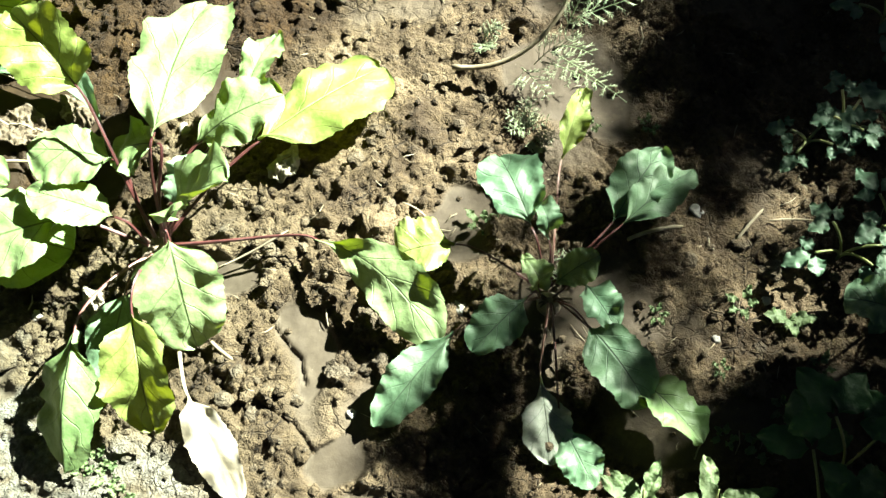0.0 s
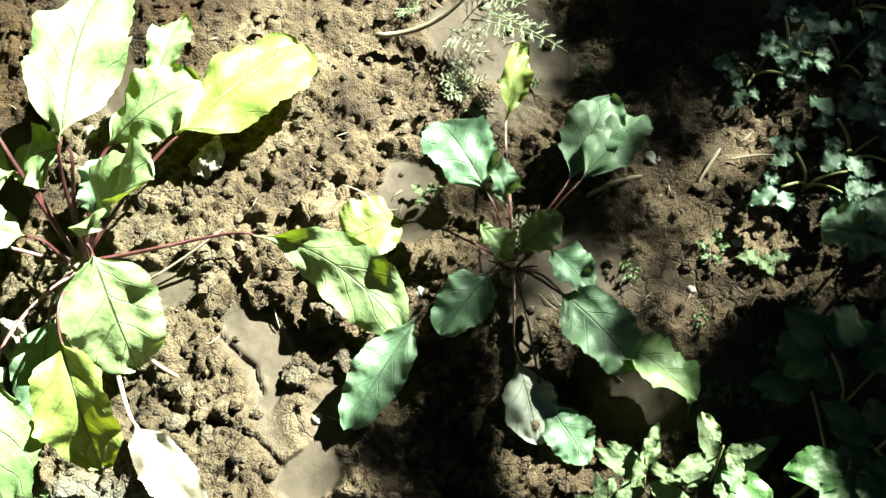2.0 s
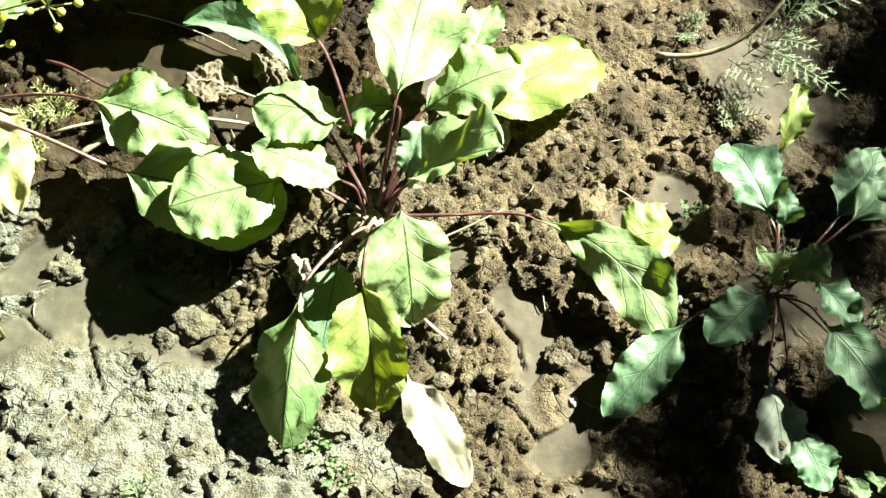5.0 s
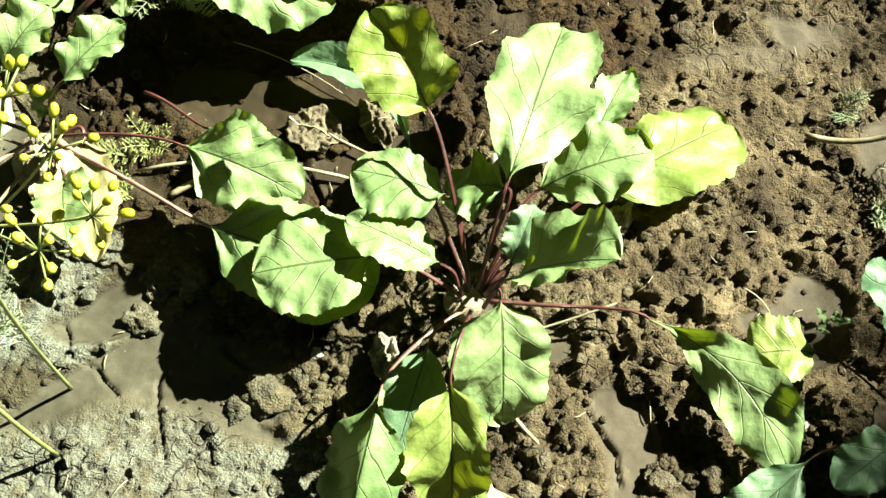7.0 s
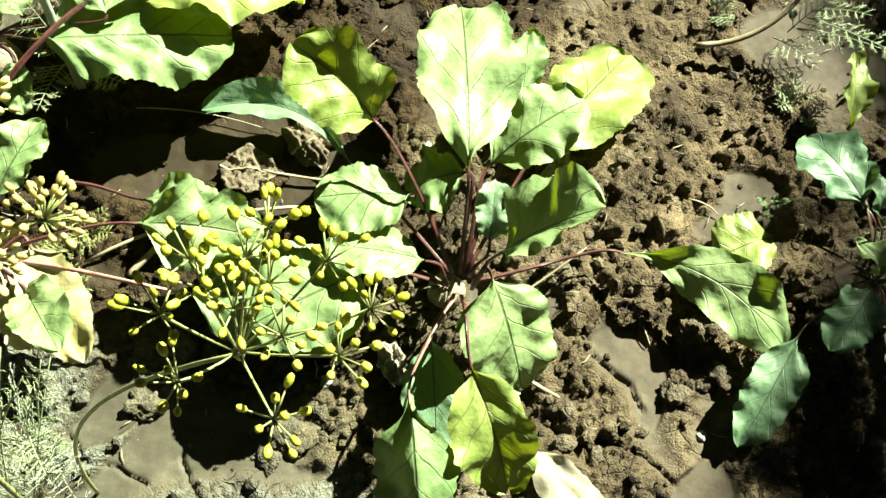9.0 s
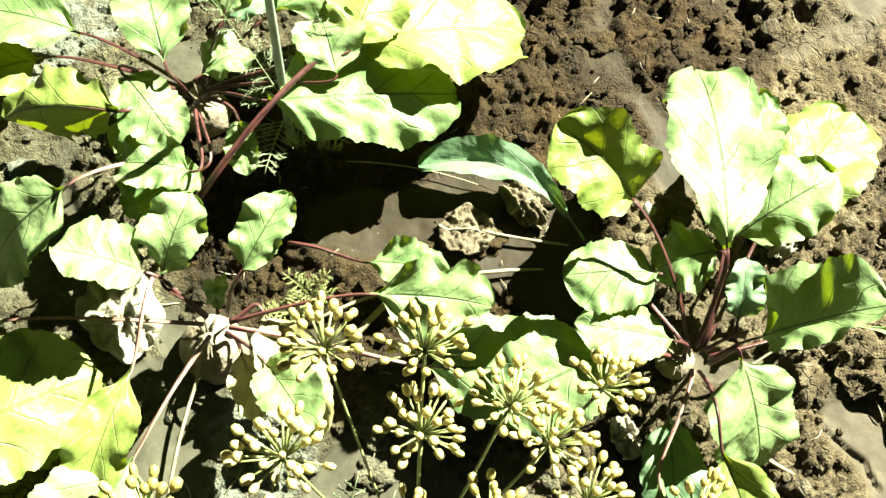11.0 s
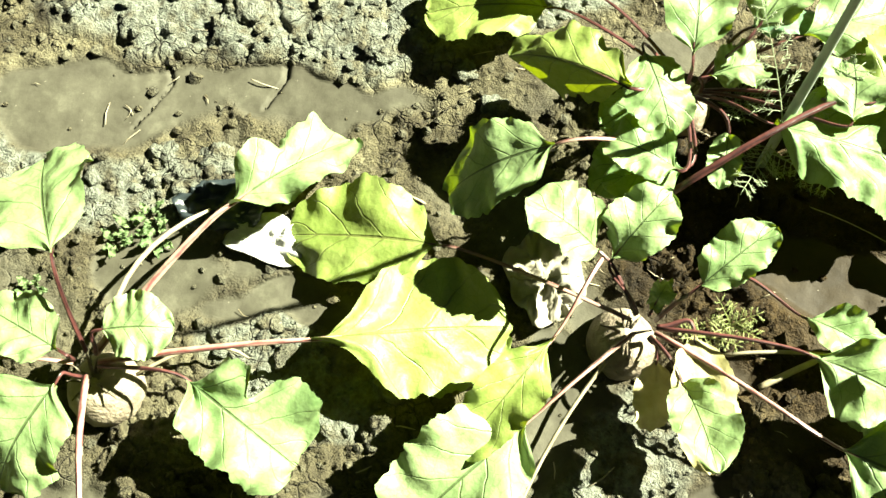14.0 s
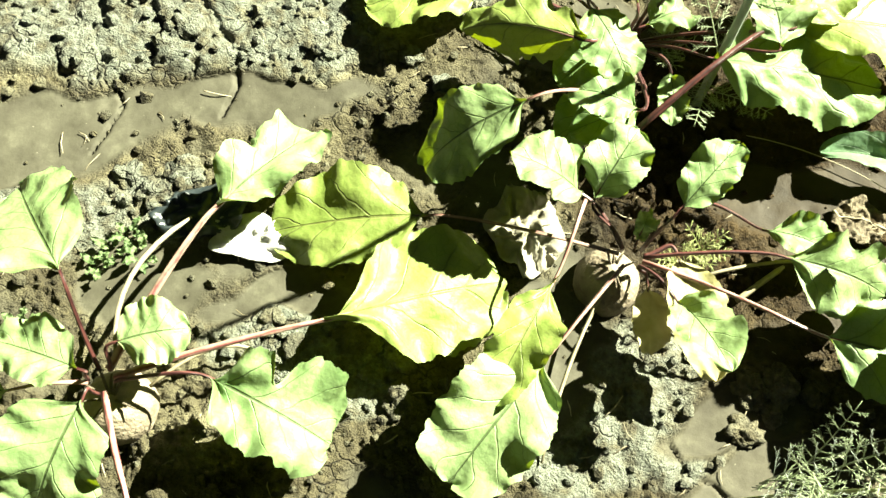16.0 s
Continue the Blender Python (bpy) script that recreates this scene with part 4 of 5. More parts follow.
for k, (b, t, s) in enumerate([((-0.648, 0.236, 0.22), (-0.638, 0.306, 0.31), 0.013), ((-0.645, 0.236, 0.26), (-0.602, 0.315, 0.36), 0.014), ((-0.635, 0.238, 0.34), (-0.600, 0.290, 0.46), 0.014), ((-0.630, 0.240, 0.38), (-0.580, 0.262, 0.49), 0.014), ((-0.625, 0.240, 0.42), (-0.572, 0.245, 0.52), 0.014), ((-0.640, 0.238, 0.30), (-0.625, 0.270, 0.42), 0.013)]):
    v, f = [], []
    frond_geometry(b, t, s, 8, 60 + k, v, f, 0.010, 0.0005)
    mesh_object("frond", v, f, DILL, seeding)

standing = thing("dill_plant", (-0.655, 0.735, 0), "single grey-green dill stem with wispy side leaves", "dill", "dill plants")
stalk4 = bezier([(-0.655, 0.732, soil_at(-0.655, 0.732) - 0.01), (-0.652, 0.738, 0.13), (-0.648, 0.750, 0.30), (-0.64, 0.79, 0.62)], 16)
mesh_object("stem", *tube(stalk4, [0.0050 - 0.00010 * i for i in range(17)], 8), DILL_PALE, standing)
for k, (b, t, s) in enumerate([((-0.655, 0.733, 0.10), (-0.71, 0.80, 0.20), 0.03), ((-0.655, 0.733, 0.08), (-0.60, 0.79, 0.14), 0.03), ((-0.655, 0.733, 0.06), (-0.68, 0.66, 0.09), 0.03), ((-0.655, 0.733, 0.04), (-0.595, 0.685, 0.08), 0.03)]):
    v, f = [], []
    frond_geometry(b, t, s, 10, 70 + k, v, f, 0.012, 0.0005)
    mesh_object("frond", v, f, DILL, standing)

fallen = thing("dill_plant", (0.02, 0.685, 0), "dill stalk lying bent over the soil with feathery leaves", "dill", "dill plants")
stalk5 = bezier([(0.018, 0.682, 0.016), (0.07, 0.672, 0.020), (0.13, 0.670, 0.045), (0.165, 0.720, 0.10), (0.19, 0.80, 0.16)], 18)
mesh_object("stem", *tube(stalk5, [0.0034 - 0.00008 * i for i in range(19)], 8), STRAW, fallen, "pale bleached stalk")
for k, (b, t, s) in enumerate([((0.115, 0.672, 0.035), (0.165, 0.690, 0.075), 0.035), ((0.125, 0.672, 0.04), (0.190, 0.612, 0.075), 0.035), ((0.135, 0.678, 0.05), (0.212, 0.590, 0.080), 0.030), ((0.150, 0.695, 0.07), (0.180, 0.730, 0.13), 0.035), ((0.155, 0.700, 0.08), (0.255, 0.715, 0.115), 0.030), ((0.10, 0.671, 0.03), (0.130, 0.615, 0.045), 0.030), ((0.14, 0.682, 0.055), (0.175, 0.640, 0.10), 0.032)]):
    v, f = [], []
    frond_geometry(b, t, s * 0.8, 7, 80 + k, v, f, 0.010, 0.0006)
    mesh_object("frond", v, f, DILL, fallen)


def seedling(x, y, size, seed, label="tuft of fine feathery dill seedling on the soil", mat=None, count=6):
    rng = random.Random(seed)
    z = soil_at(x, y)
    ob = thing("dill_seedling", (x, y, z), label, "seedling", "dill seedlings")
    for k in range(count):
        a = rng.uniform(0, 6.28)
        v, f = [], []
        frond_geometry((x, y, z), (x + math.cos(a) * size * 0.7, y + math.sin(a) * size * 0.7, z + size * rng.uniform(0.3, 0.8)), size * 0.42, 5, seed * 10 + k, v, f, 0.005, 0.0005)
        mesh_object("frond", v, f, mat or DILL, ob)


for n, (x, y, s) in enumerate([(0.055, 0.725, 0.04), (0.105, 0.60, 0.04), (0.12, 0.575, 0.03), (0.145, 0.415, 0.035), (-0.69, 0.80, 0.05), (-0.505, 0.14, 0.04)]):
    seedling(x, y, s, 100 + n)
for n, (x, y, s) in enumerate([(-0.675, 0.545, 0.045), (-0.655, 0.56, 0.04), (-0.665, 0.505, 0.03)]):
    seedling(x, y, s, 120 + n, "tuft of drying yellow-green dill threads on the soil", DILL_STEM, 4)

# ---- weeds ----


def weed_leaf(parent, at, to, width, mat, seed, name="leaf", teeth=0.06):
    b = blade_mesh(at, to, width, arch=0.12 * (Vector(to) - Vector(at)).length * 0.5, fold=10, wave=0.003, seed=seed, shape=(0.6, 0.85), jag=teeth, cols=10, rows=20)
    return mesh_object(name, *b[:2], mat, parent, "", b[2])


def compound_weed(x, y, h, size, seed, label, mat=None, stems=4):
    """A low weed whose stalks carry three or five toothed leaflets each."""
    rng = random.Random(seed)
    z = soil_at(x, y)
    ob = thing("weed", (x, y, z), label, "weed", "broad-leaved weeds")
    turn = rng.uniform(0, 6.28)
    for k in range(stems):
        a = turn + 6.28 * k / stems + rng.uniform(-0.5, 0.5)
        r = size * rng.uniform(0.5, 1.0)
        e = Vector((x + math.cos(a) * r, y + math.sin(a) * r, z + h * rng.uniform(0.65, 1.1)))
        stalk = mesh_object("stalk", *tube(bezier([(x, y, z - 0.005), (x, y, z + h * 0.7), e], 8), [0.0016] * 9, 6), DILL_STEM, ob)
        for j, da in enumerate((0.0, 1.25, -1.25)):
            ln = size * (0.80 if j == 0 else 0.64) * rng.uniform(0.8, 1.15)
            d = Vector((math.cos(a + da), math.sin(a + da), rng.uniform(-0.35, 0.05)))
            weed_leaf(stalk, e + d * 0.004, e + d * ln, ln * rng.uniform(0.55, 0.75), mat or WEED, seed * 31 + k * 7 + j)
    return ob


def nettle(x, y, h, size, seed):
    rng = random.Random(seed)
    z = soil_at(x, y)
    ob = thing("nettle", (x, y, z), "young nettle with pale toothed leaves in pairs", "weed", "nettles")
    lean = Vector((rng.uniform(-0.02, 0.02), rng.uniform(-0.02, 0.02), h))
    foot = Vector((x, y, z - 0.005))
    mesh_object("stem", *tube([foot, foot + lean * 0.5, foot + lean], [0.0018, 0.0016, 0.001], 6), DILL_STEM, ob)
    for k in range(4):
        p = foot + lean * (0.35 + 0.21 * k)
        for s in (0, math.pi):
            a = k * 1.571 + s + rng.uniform(-0.3, 0.3) + seed
            ln = size * (1.1 - 0.17 * k) * rng.uniform(0.85, 1.15)
            d = Vector((math.cos(a), math.sin(a), rng.uniform(-0.1, 0.35)))
            weed_leaf(ob, p + d * 0.004, p + d * ln, ln * 0.36, NETTLE, seed * 17 + k * 3 + int(s), "leaf", 0.15)


for n, (x, y, h, s) in enumerate([(0.445, 0.43, 0.05, 0.055), (0.50, 0.455, 0.06, 0.06), (0.525, 0.57, 0.05, 0.06), (0.47, 0.59, 0.04, 0.05), (0.565, 0.64, 0.05, 0.06), (0.43, 0.575, 0.03, 0.04), (0.56, 0.50, 0.07, 0.06), (0.60, 0.39, 0.06, 0.06), (0.49, 0.36, 0.06, 0.055), (0.545, 0.74, 0.05, 0.05), (0.62, 0.70, 0.05, 0.06), (0.63, 0.56, 0.06, 0.06)]):
    compound_weed(x, y, h, s * 0.78, 200 + n, "dark green low weed with toothed leaflets in the shade")
for n, (x, y, h, s) in enumerate([(0.405, 0.190, 0.075, 0.080), (0.37, 0.130, 0.06, 0.080), (0.45, 0.160, 0.08, 0.08), (0.44, 0.09, 0.07, 0.08)]):
    compound_weed(x, y, h, s, 230 + n, "broad dark green weed leaves in deep shade", WEED_GREEN, 3)
for n, (x, y, h, s) in enumerate([(0.205, 0.140, 0.09, 0.050), (0.268, 0.138, 0.085, 0.058), (0.155, 0.115, 0.09, 0.046), (0.185, 0.085, 0.08, 0.05), (0.225, 0.075, 0.09, 0.05)]):
    nettle(x, y, h, s, 260 + n)


def sprout(x, y, size, seed, label, mat=None, leaves=5):
    rng = random.Random(seed)
    z = soil_at(x, y)
    ob = thing("sprout", (x, y, z), label, "seedling", "sprouts")
    for k in range(leaves):
        a = 6.28 * k / leaves + rng.uniform(-0.4, 0.4)
        d = Vector((math.cos(a), math.sin(a), rng.uniform(0.2, 0.7)))
        p = Vector((x, y, z + 0.003))
        weed_leaf(ob, p + d * size * 0.25, p + d * size * rng.uniform(0.8, 1.2), size * 0.42, mat or NETTLE, seed * 5 + k)


for n, (x, y, s) in enumerate([(0.331, 0.373, 0.022), (0.237, 0.361, 0.014), (0.049, 0.476, 0.022), (0.248, 0.598, 0.016), (-0.352, 0.207, 0.018), (-0.338, 0.190, 0.016), (-0.365, 0.195, 0.014), (-0.322, 0.167, 0.018), (-1.253, 0.517, 0.020), (-1.225, 0.515, 0.022), (-1.24, 0.535, 0.018), (-1.33, 0.43, 0.022), (-1.265, 0.50, 0.018), (0.36, 0.255, 0.018), (0.33, 0.215, 0.022), (0.295, 0.225, 0.018), (0.405, 0.30, 0.018), (-0.03, 0.125, 0.014), (0.30, 0.30, 0.012), (0.18, 0.60, 0.012)]):
    sprout(x, y, s, 300 + n, "small green sprout on bare soil")
pale = thing("seedling", (0.380, 0.357, soil_at(0.38, 0.357)), "pale round-leaved seedling on the soil", "seedling")
for k, (dx, dy, w) in enumerate([(-0.028, 0.004, 0.018), (0.030, -0.002, 0.016), (0.004, -0.022, 0.016)]):
    c = Vector((0.380, 0.357, soil_at(0.38, 0.357) + 0.008))
    weed_leaf(pale, c, c + Vector((dx, dy, 0.006)), w, NETTLE, 340 + k)
broad = thing("beet_plant", (0.46, 0.335, soil_at(0.46, 0.335)), "young beet with two broad pale sunlit leaves", "beet plant", "beet plants")
beet_leaf(broad, (0.50, 0.33, 0.03), (0.475, 0.335, 0.085), (0.412, 0.350, 0.092), 0.055, arch=0.006, fold=16, seed=350, mat=LEAF_DULL, thick=0.0018, shape=(0.45, 0.35))
beet_leaf(broad, (0.50, 0.33, 0.03), (0.480, 0.335, 0.085), (0.462, 0.372, 0.100), 0.045, arch=0.006, fold=12, seed=351, mat=LEAF_DULL, thick=0.0018)

# ---- clods, stones, scraps ----


def clod(x, y, r, seed, squash=0.55, mat=None, name="soil_clod", label="dry crumbly brown soil clod", group="soil clods", category="clod"):
    z = soil_at(x, y)
    rng = random.Random(seed)
    s = (r * rng.uniform(0.85, 1.2), r * rng.uniform(0.85, 1.2), r * squash)
    ob = mesh_object(name, *lump((x, y, z + r * squash * 0.1), s, seed, 0.36 if r > 0.012 else 0.24, 4 if r > 0.014 else 3), mat or SOIL)
    att = ob.data.attributes.new("crust", "FLOAT", "POINT")
    att.data.foreach_set("value", [0.9 if x < -0.9 and y > 0.5 else 0.35] * len(ob.data.vertices))
    tagged(ob, label, category, group)


for n, (x, y, r) in enumerate([
    (-0.185, 0.442, 0.017), (-0.075, 0.355, 0.022), (-0.060, 0.310, 0.030), (-0.105, 0.300, 0.024), (-0.030, 0.285, 0.020), (-0.215, 0.300, 0.012),
    (-0.195, 0.255, 0.014), (-0.150, 0.270, 0.012), (-0.225, 0.270, 0.013), (-0.480, 0.325, 0.030), (-0.450, 0.345, 0.020), (-0.505, 0.305, 0.020),
    (-0.575, 0.425, 0.030), (-0.610, 0.420, 0.026), (-0.545, 0.420, 0.020), (-0.470, 0.590, 0.024), (-0.400, 0.625, 0.018), (-0.530, 0.590, 0.016),
    (-0.430, 0.735, 0.018), (-0.445, 0.775, 0.022), (-0.415, 0.80, 0.016), (-0.31, 0.80, 0.022), (-0.22, 0.775, 0.018), (-0.12, 0.79, 0.018),
    (-1.010, 0.440, 0.022), (-1.085, 0.455, 0.018), (-1.060, 0.425, 0.020), (-0.955, 0.380, 0.022), (-0.965, 0.770, 0.024),
    (-0.930, 0.735, 0.020), (-1.060, 0.765, 0.022), (-1.130, 0.610, 0.018), (-1.195, 0.615, 0.026), (-1.225, 0.580, 0.030), (-1.255, 0.605, 0.022),
    (-1.215, 0.785, 0.026), (-1.340, 0.745, 0.022), 
    (-0.615, 0.375, 0.028), (-0.585, 0.395, 0.020), 
    (-0.055, 0.500, 0.014), (-0.095, 0.555, 0.016), (-0.010, 0.420, 0.014), (-0.150, 0.480, 0.012), (-0.235, 0.465, 0.012), (0.28, 0.43, 0.016),
    (0.34, 0.45, 0.015), (0.37, 0.415, 0.018), (0.335, 0.285, 0.024), (0.395, 0.295, 0.020), (0.255, 0.455, 0.013), (-1.36, 0.50, 0.022)]):
    clod(x, y, r * 0.66, 400 + n)
crumb_rng = np.random.default_rng(77)
cx, cy = crumb_rng.uniform(-1.5, 0.65, 8500), crumb_rng.uniform(0.06, 1.02, 8500)
cz, cs, cp = ground_height(cx, cy)
cr = 0.0014 + 0.0068 * crumb_rng.random(8500) ** 3.0
keep = (cs < 0.5) | (crumb_rng.random(8500) < 0.10)
ball = bmesh.new()
bmesh.ops.create_icosphere(ball, subdivisions=1, radius=1.0)
ball_v = [v.co.copy() for v in ball.verts]
ball_f = [tuple(v.index for v in f.verts) for f in ball.faces]
ball.free()
cv, cf, cc = [], [], []
for n in np.nonzero(keep)[0]:
    o, k, at = Vector((n * 0.37, n * 0.91, n * 0.13)), len(cv), Vector((cx[n], cy[n], cz[n] + cr[n] * 0.35))
    cv += [at + Vector((v.x, v.y, v.z * 0.75)) * cr[n] * (1 + 0.6 * noise.noise(v * 1.5 + o)) for v in ball_v]
    cf += [tuple(i + k for i in f) for f in ball_f]
    cc += [max(float(cp[n]), 0.3 * ((n * 7) % 10) / 10)] * len(ball_v)
crumbs = mesh_object("soil_crumbs", cv, cf, SOIL, smooth=False)
crumbs.data.attributes.new("crust", "FLOAT", "POINT").data.foreach_set("value", cc)
tagged(crumbs, "loose crumbs of dry soil scattered over the bed", "soil crumbs", kind="stuff")
for n, (x, y, r) in enumerate([(0.022, 0.373, 0.010), (-0.440, 0.369, 0.006), (-0.092, 0.256, 0.006), (0.295, 0.49, 0.007), (0.36, 0.38, 0.005), (-0.30, 0.60, 0.008), (0.30, 0.335, 0.005)]):
    clod(x, y, r, 480 + n, 0.6, STONE, "pebble", "small pale grey pebble on the soil", "pebbles", "pebble")


def crumpled(name, x, y, a, b, turn, seed, mat, label, category, lift=0.012, group=""):
    """A crumpled sheet lying on the soil."""
    v, f, n = [], [], 26
    c, s = math.cos(radians(turn)), math.sin(radians(turn))
    for j in range(n + 1):
        for i in range(n + 1):
            p, q = 2 * i / n - 1, 2 * j / n - 1
            k = math.sqrt(max(p * p + q * q, 1e-6)) / max(abs(p), abs(q), 1e-3)
            o = Vector((p * 2.2 + seed, q * 2.2, seed * 0.7))
            e = 1 + 0.28 * noise.noise(Vector((math.atan2(q, p) * 1.6, seed, 0)))
            px, py = p / k * a * e, q / k * b * e
            h = 0.40 + 0.50 * noise.noise(o * 0.7) + 0.30 * noise.noise(o * 1.6) + 0.34 * abs(noise.noise(o * 2.6)) - 0.10 + 0.12 * noise.noise(o * 4.6) - 0.30 * (p * p + q * q) / 2
            v.append([x + px * c - py * s, y + px * s + py * c, lift * max(h, 0.0) * 1.3])
    under = ground_height(np.array([p[0] for p in v]), np.array([p[1] for p in v]))[0]
    for p, z in zip(v, under):
        p[2] += 0.3 * float(z) + 0.7 * float(under.max()) + 0.003
    for j in range(n):
        for i in range(n):
            m = j * (n + 1) + i
            f.append((m, m + 1, m + n + 2, m + n + 1))
    ob = mesh_object(name, v, f, mat)
    solid = ob.modifiers.new("thick", "SOLIDIFY")
    solid.thickness = 0.0008
    tagged(ob, label, category, group)
    if category == "dead leaf":
        rib = [Vector(v[n // 2 * (n + 1) + i]) + Vector((0, 0, 0.0006)) for i in range(1, n, 2)]
        mesh_object("midrib", *tube(rib, [0.0015 - 0.00009 * i for i in range(len(rib))], 6), STRAW, ob, "pale dry midrib")


crumpled("paper_scrap", -1.118, 0.543, 0.046, 0.026, -8, 6.4, PAPER, "crumpled white paper scrap on the soil", "scrap", 0.011)
crumpled("film_scrap", -1.170, 0.562, 0.048, 0.030, 20, 5.2, PLASTIC, "torn dark plastic film half buried in soil", "scrap", 0.014)
crumpled("withered_leaf", -0.838, 0.562, 0.036, 0.050, 15, 7.7, WITHERED, "cream withered beet leaf crumpled on the soil", "dead leaf", 0.026, "withered leaves")
crumpled("withered_leaf", -0.490, 0.602, 0.030, 0.026, -15, 9.1, WITHERED_TAN, "tan withered leaf crumpled on the soil", "dead leaf", 0.013, "withered leaves")
crumpled("withered_leaf", -0.427, 0.622, 0.018, 0.030, 30, 11.3, WITHERED_TAN, "tan withered leaf crumpled on the soil", "dead leaf", 0.013, "withered leaves")
crumpled("withered_leaf", -0.176, 0.543, 0.022, 0.015, 40, 12.9, WITHERED, "small bleached curled leaf on the soil", "dead leaf", 0.020, "withered leaves")
crumpled("withered_leaf", -0.375, 0.372, 0.014, 0.020, 10, 14.2, WITHERED, "bleached withered leaf under the beet leaves", "dead leaf", 0.018, "withered leaves")


def straw(points, radius, label="dry pale straw lying on the soil"):
    pts = [Vector((x, y, soil_at(x, y) + 0.004 + h)) for x, y, h in points]
    tagged(mesh_object("straw", *tube(bezier(pts, 8), [radius] * 8 + [radius * 0.5], 5), STRAW), label, "straw", "straws")


for pts, r in [
    (((0.335, 0.452, 0.0), (0.348, 0.468, 0.004), (0.368, 0.488, 0.006)), 0.0018), (((0.375, 0.475, 0.0), (0.40, 0.478, 0.003), (0.43, 0.470, 0.0)), 0.0012),
    (((-0.245, 0.335, 0.0), (-0.232, 0.322, 0.003), (-0.220, 0.315, 0.0)), 0.0022), (((-0.122, 0.372, 0.0), (-0.121, 0.362, 0.001), (-0.119, 0.352, 0.0)), 0.0007),
    (((0.21, 0.445, 0.0), (0.24, 0.462, 0.004), (0.275, 0.466, 0.002)), 0.0024), (((-0.27, 0.41, 0.01), (-0.22, 0.43, 0.006), (-0.165, 0.455, 0.01)), 0.0013),
    (((-0.62, 0.508, 0.004), (-0.60, 0.525, 0.006), (-0.57, 0.548, 0.004)), 0.0034), (((-0.66, 0.53, 0.0), (-0.56, 0.565, 0.02), (-0.42, 0.552, 0.0)), 0.0020),
    (((-0.475, 0.60, 0.004), (-0.44, 0.585, 0.006), (-0.39, 0.572, 0.004)), 0.0016), (((-1.19, 0.71, 0.0), (-1.175, 0.706, 0.001), (-1.16, 0.708, 0.0)), 0.0008),
    (((-1.22, 0.40, 0.04), (-1.24, 0.48, 0.05), (-1.175, 0.55, 0.02)), 0.0026), (((-1.19, 0.37, 0.02), (-1.13, 0.43, 0.03), (-1.09, 0.415, 0.01)), 0.0018),
    (((-0.76, 0.50, 0.03), (-0.80, 0.42, 0.02), (-0.815, 0.33, 0.0)), 0.0020), (((-0.04, 0.50, 0.0), (-0.02, 0.495, 0.002), (-0.01, 0.48, 0.0)), 0.0008),
    (((-1.03, 0.615, 0.0), (-1.0, 0.62, 0.004), (-0.97, 0.612, 0.0)), 0.0016), (((-0.60, 0.70, 0.0), (-0.52, 0.685, 0.01), (-0.45, 0.64, 0.0)), 0.0006),
]:
    straw(pts, r)

bit_rng = random.Random(31)
bv, bf = [], []
for k in range(420):
    x, y, a, ln = bit_rng.uniform(-1.45, 0.6), bit_rng.uniform(0.08, 0.95), bit_rng.uniform(0, 6.28), bit_rng.uniform(0.002, 0.009) * bit_rng.choice((1, 1, 1, 1.8))
    at, d = Vector((x, y, soil_at(x, y) + 0.0025)), Vector((math.cos(a), math.sin(a), bit_rng.uniform(-0.2, 0.3)))
    side = Vector((-d.y, d.x, 0)) * ln * bit_rng.uniform(-0.3, 0.3)
    r = bit_rng.uniform(0.0003, 0.0009)
    tube([at - d * ln, at + side, at + d * ln], [r * 0.7, r, r * 0.5], 4, 0.7, bv, bf)
tagged(mesh_object("plant_debris", bv, bf, STRAW), "tiny pale bits of dry stalk strewn over the soil", "plant debris", kind="stuff")

# ---- unseen tree, added to shade the end of the bed ----


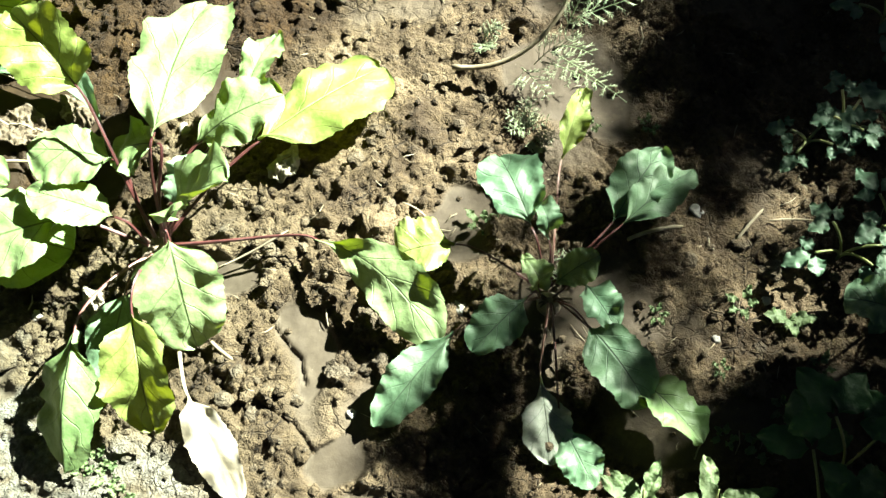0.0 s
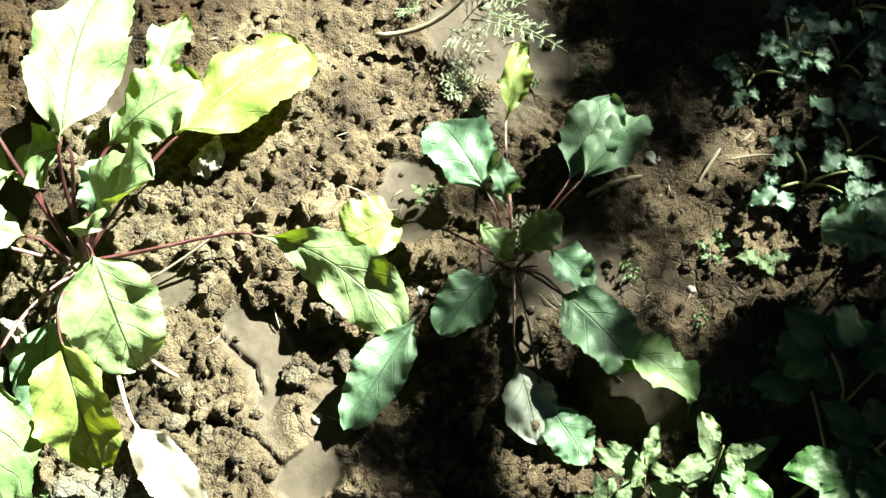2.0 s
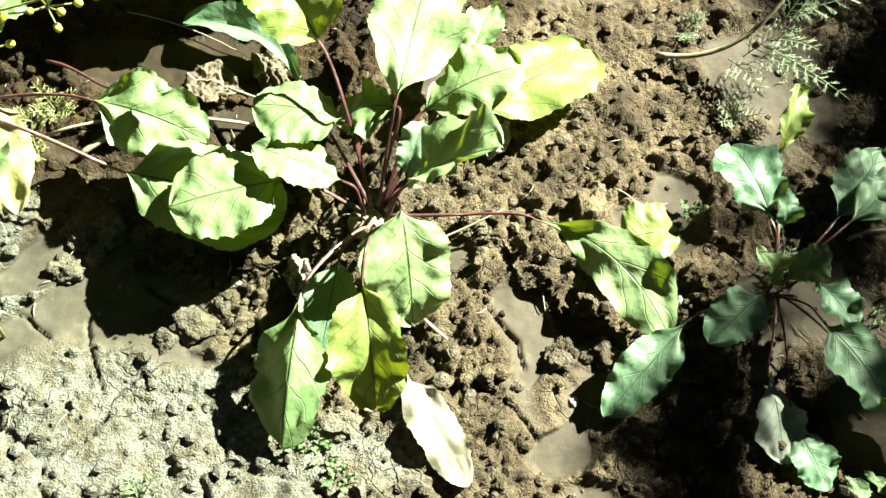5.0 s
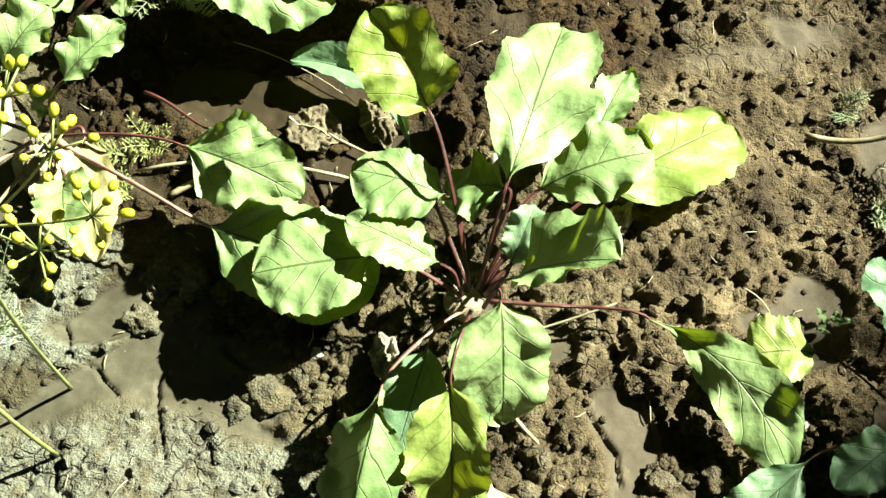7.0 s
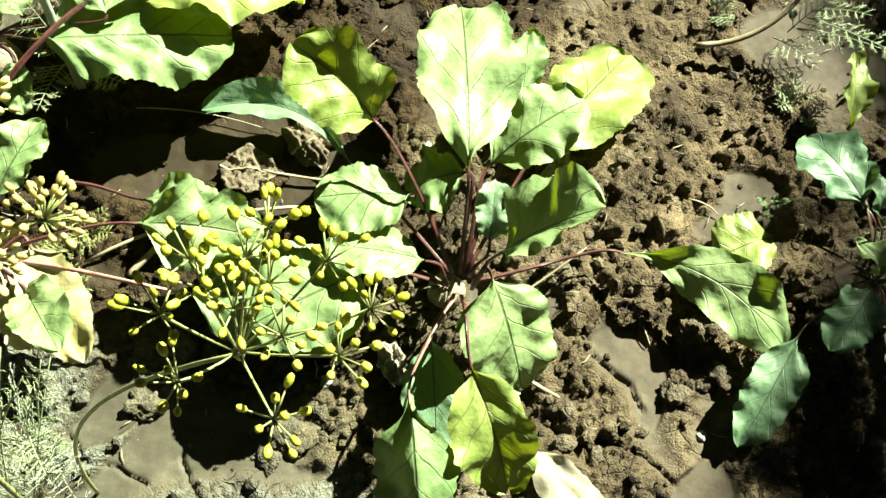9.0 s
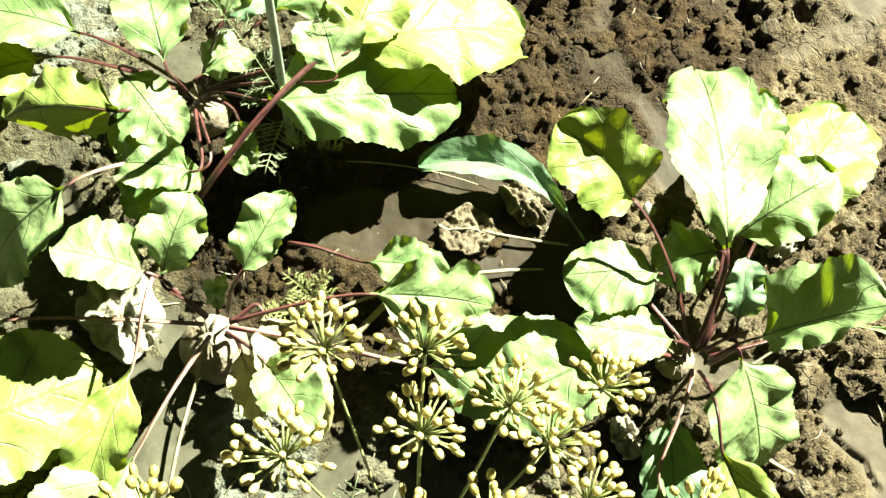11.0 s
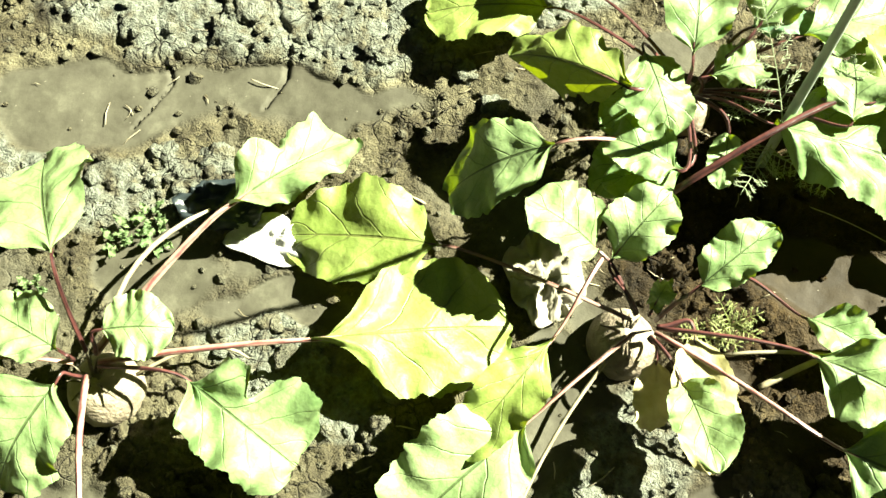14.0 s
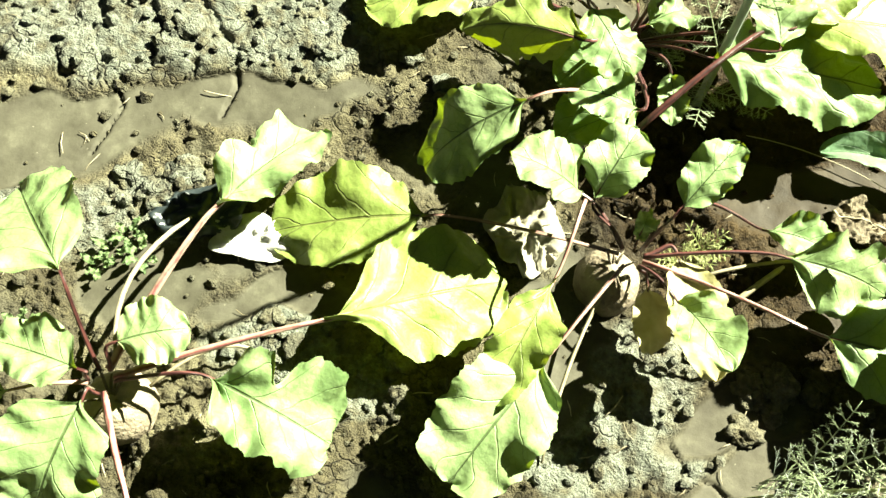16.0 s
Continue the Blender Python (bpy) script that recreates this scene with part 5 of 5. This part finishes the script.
def added_shade_tree():
    rng = random.Random(9)
    trunk_at = Vector((5.6, 2.1, 0.0))
    tree = thing("tree", trunk_at, "unseen leafy tree added to shade one end of the bed", "tree")
    fork = trunk_at + Vector((-0.4, -0.1, 2.0))
    mesh_object("trunk", *tube(bezier([trunk_at - Vector((0, 0, 0.1)), trunk_at + Vector((0, 0, 1)), fork], 8), [0.16 - 0.006 * i for i in range(9)], 10), BARK, tree)
    # clumps, set wherever the bed is to be dark: where their shade falls on the bed, how wide they are, and their
    # height in the crown
    clumps = [(0.64, 0.62, 0.20, 3.2, 1.0), (0.44, 0.70, 0.13, 3.0, 1.0), (0.31, 0.69, 0.09, 2.9, 1.0), (0.70, 0.26, 0.20, 3.1, 1.0), (0.56, 0.08, 0.13, 2.9, 1.0), (0.44, 0.21, 0.07, 2.8, 1.0),
              (0.95, 0.45, 0.32, 3.4, 1.0), (0.90, 0.05, 0.30, 3.3, 1.0), (0.86, 0.90, 0.32, 3.5, 1.0), (0.48, 0.88, 0.18, 3.2, 1.0), (0.23, 0.235, 0.05, 2.8, 0.2), (0.155, 0.245, 0.022, 2.8, 1.0), (0.245, 0.20, 0.026, 2.8, 1.0), (0.03, 0.30, 0.045, 2.8, 0.8), (0.08, 0.36, 0.05, 2.8, 0.45),
              (0.53, 0.46, 0.08, 2.9, 1.0), (0.24, 0.33, 0.08, 2.9, 0.22), (0.31, 0.58, 0.08, 2.9, 0.9), (0.26, 0.86, 0.12, 3.0, 1.0), (0.55, -0.10, 0.15, 3.0, 1.0), (0.21, 0.42, 0.10, 2.9, 0.38),
              (0.06, 0.46, 0.06, 2.9, 0.3), (0.39, 0.10, 0.08, 2.8, 1.0), (0.35, 0.17, 0.05, 2.8, 1.0), (0.40, 0.02, 0.08, 2.8, 1.0),
              (-0.03, 0.210, 0.032, 2.8, 1.3), (0.02, 0.205, 0.034, 2.8, 1.3), (0.05, 0.15, 0.030, 2.8, 0.4), (0.0, 0.150, 0.04, 2.8, 1.2), (0.02, 0.09, 0.05, 2.8, 0.9), (0.205, 0.275, 0.026, 2.8, 1.1), (0.28, 0.17, 0.040, 2.8, 1.1), (0.34, 0.12, 0.06, 2.8, 1.2), (0.335, 0.06, 0.06, 2.8, 1.2), (0.37, 0.11, 0.05, 2.8, 1.3), (0.04, 0.255, 0.035, 2.8, 0.8), (0.30, 0.235, 0.04, 2.8, 0.9), (0.42, 0.14, 0.07, 2.8, 1.3), (0.37, 0.25, 0.05, 2.8, 0.8)]
    v, f = [], []
    for gx, gy, r, h, thickness in clumps:
        c = Vector((gx, gy, 0.0)) - SHADOW * h
        limb = bezier([fork, fork.lerp(c, 0.5) + Vector((0, 0, 0.4)), c], 8)
        mesh_object("limb", *tube(limb, [0.02 - 0.0020 * i for i in range(9)], 6), BARK, tree)
        for k in range(int(thickness * (12650 * r * r + 25))):
            d = Vector((rng.gauss(0, 1), rng.gauss(0, 1), rng.gauss(0, 1))) * r * 0.46
            p, a = c + d, rng.uniform(0.028, 0.05)
            x = Vector((rng.gauss(0, 1), rng.gauss(0, 1), rng.gauss(0, 1))).normalized()
            y = x.orthogonal().normalized()
            m = len(v)
            n0 = x.cross(y) * a * 0.25
            v += [p - x * a, p - y * a * 0.55 + n0, p + x * a, p + y * a * 0.55 + n0]
            f += [(m, m + 1, m + 2), (m, m + 2, m + 3)]
    mesh_object("crown", v, f, CROWN, tree, "dense small green leaves massed to cast shade")


added_shade_tree()
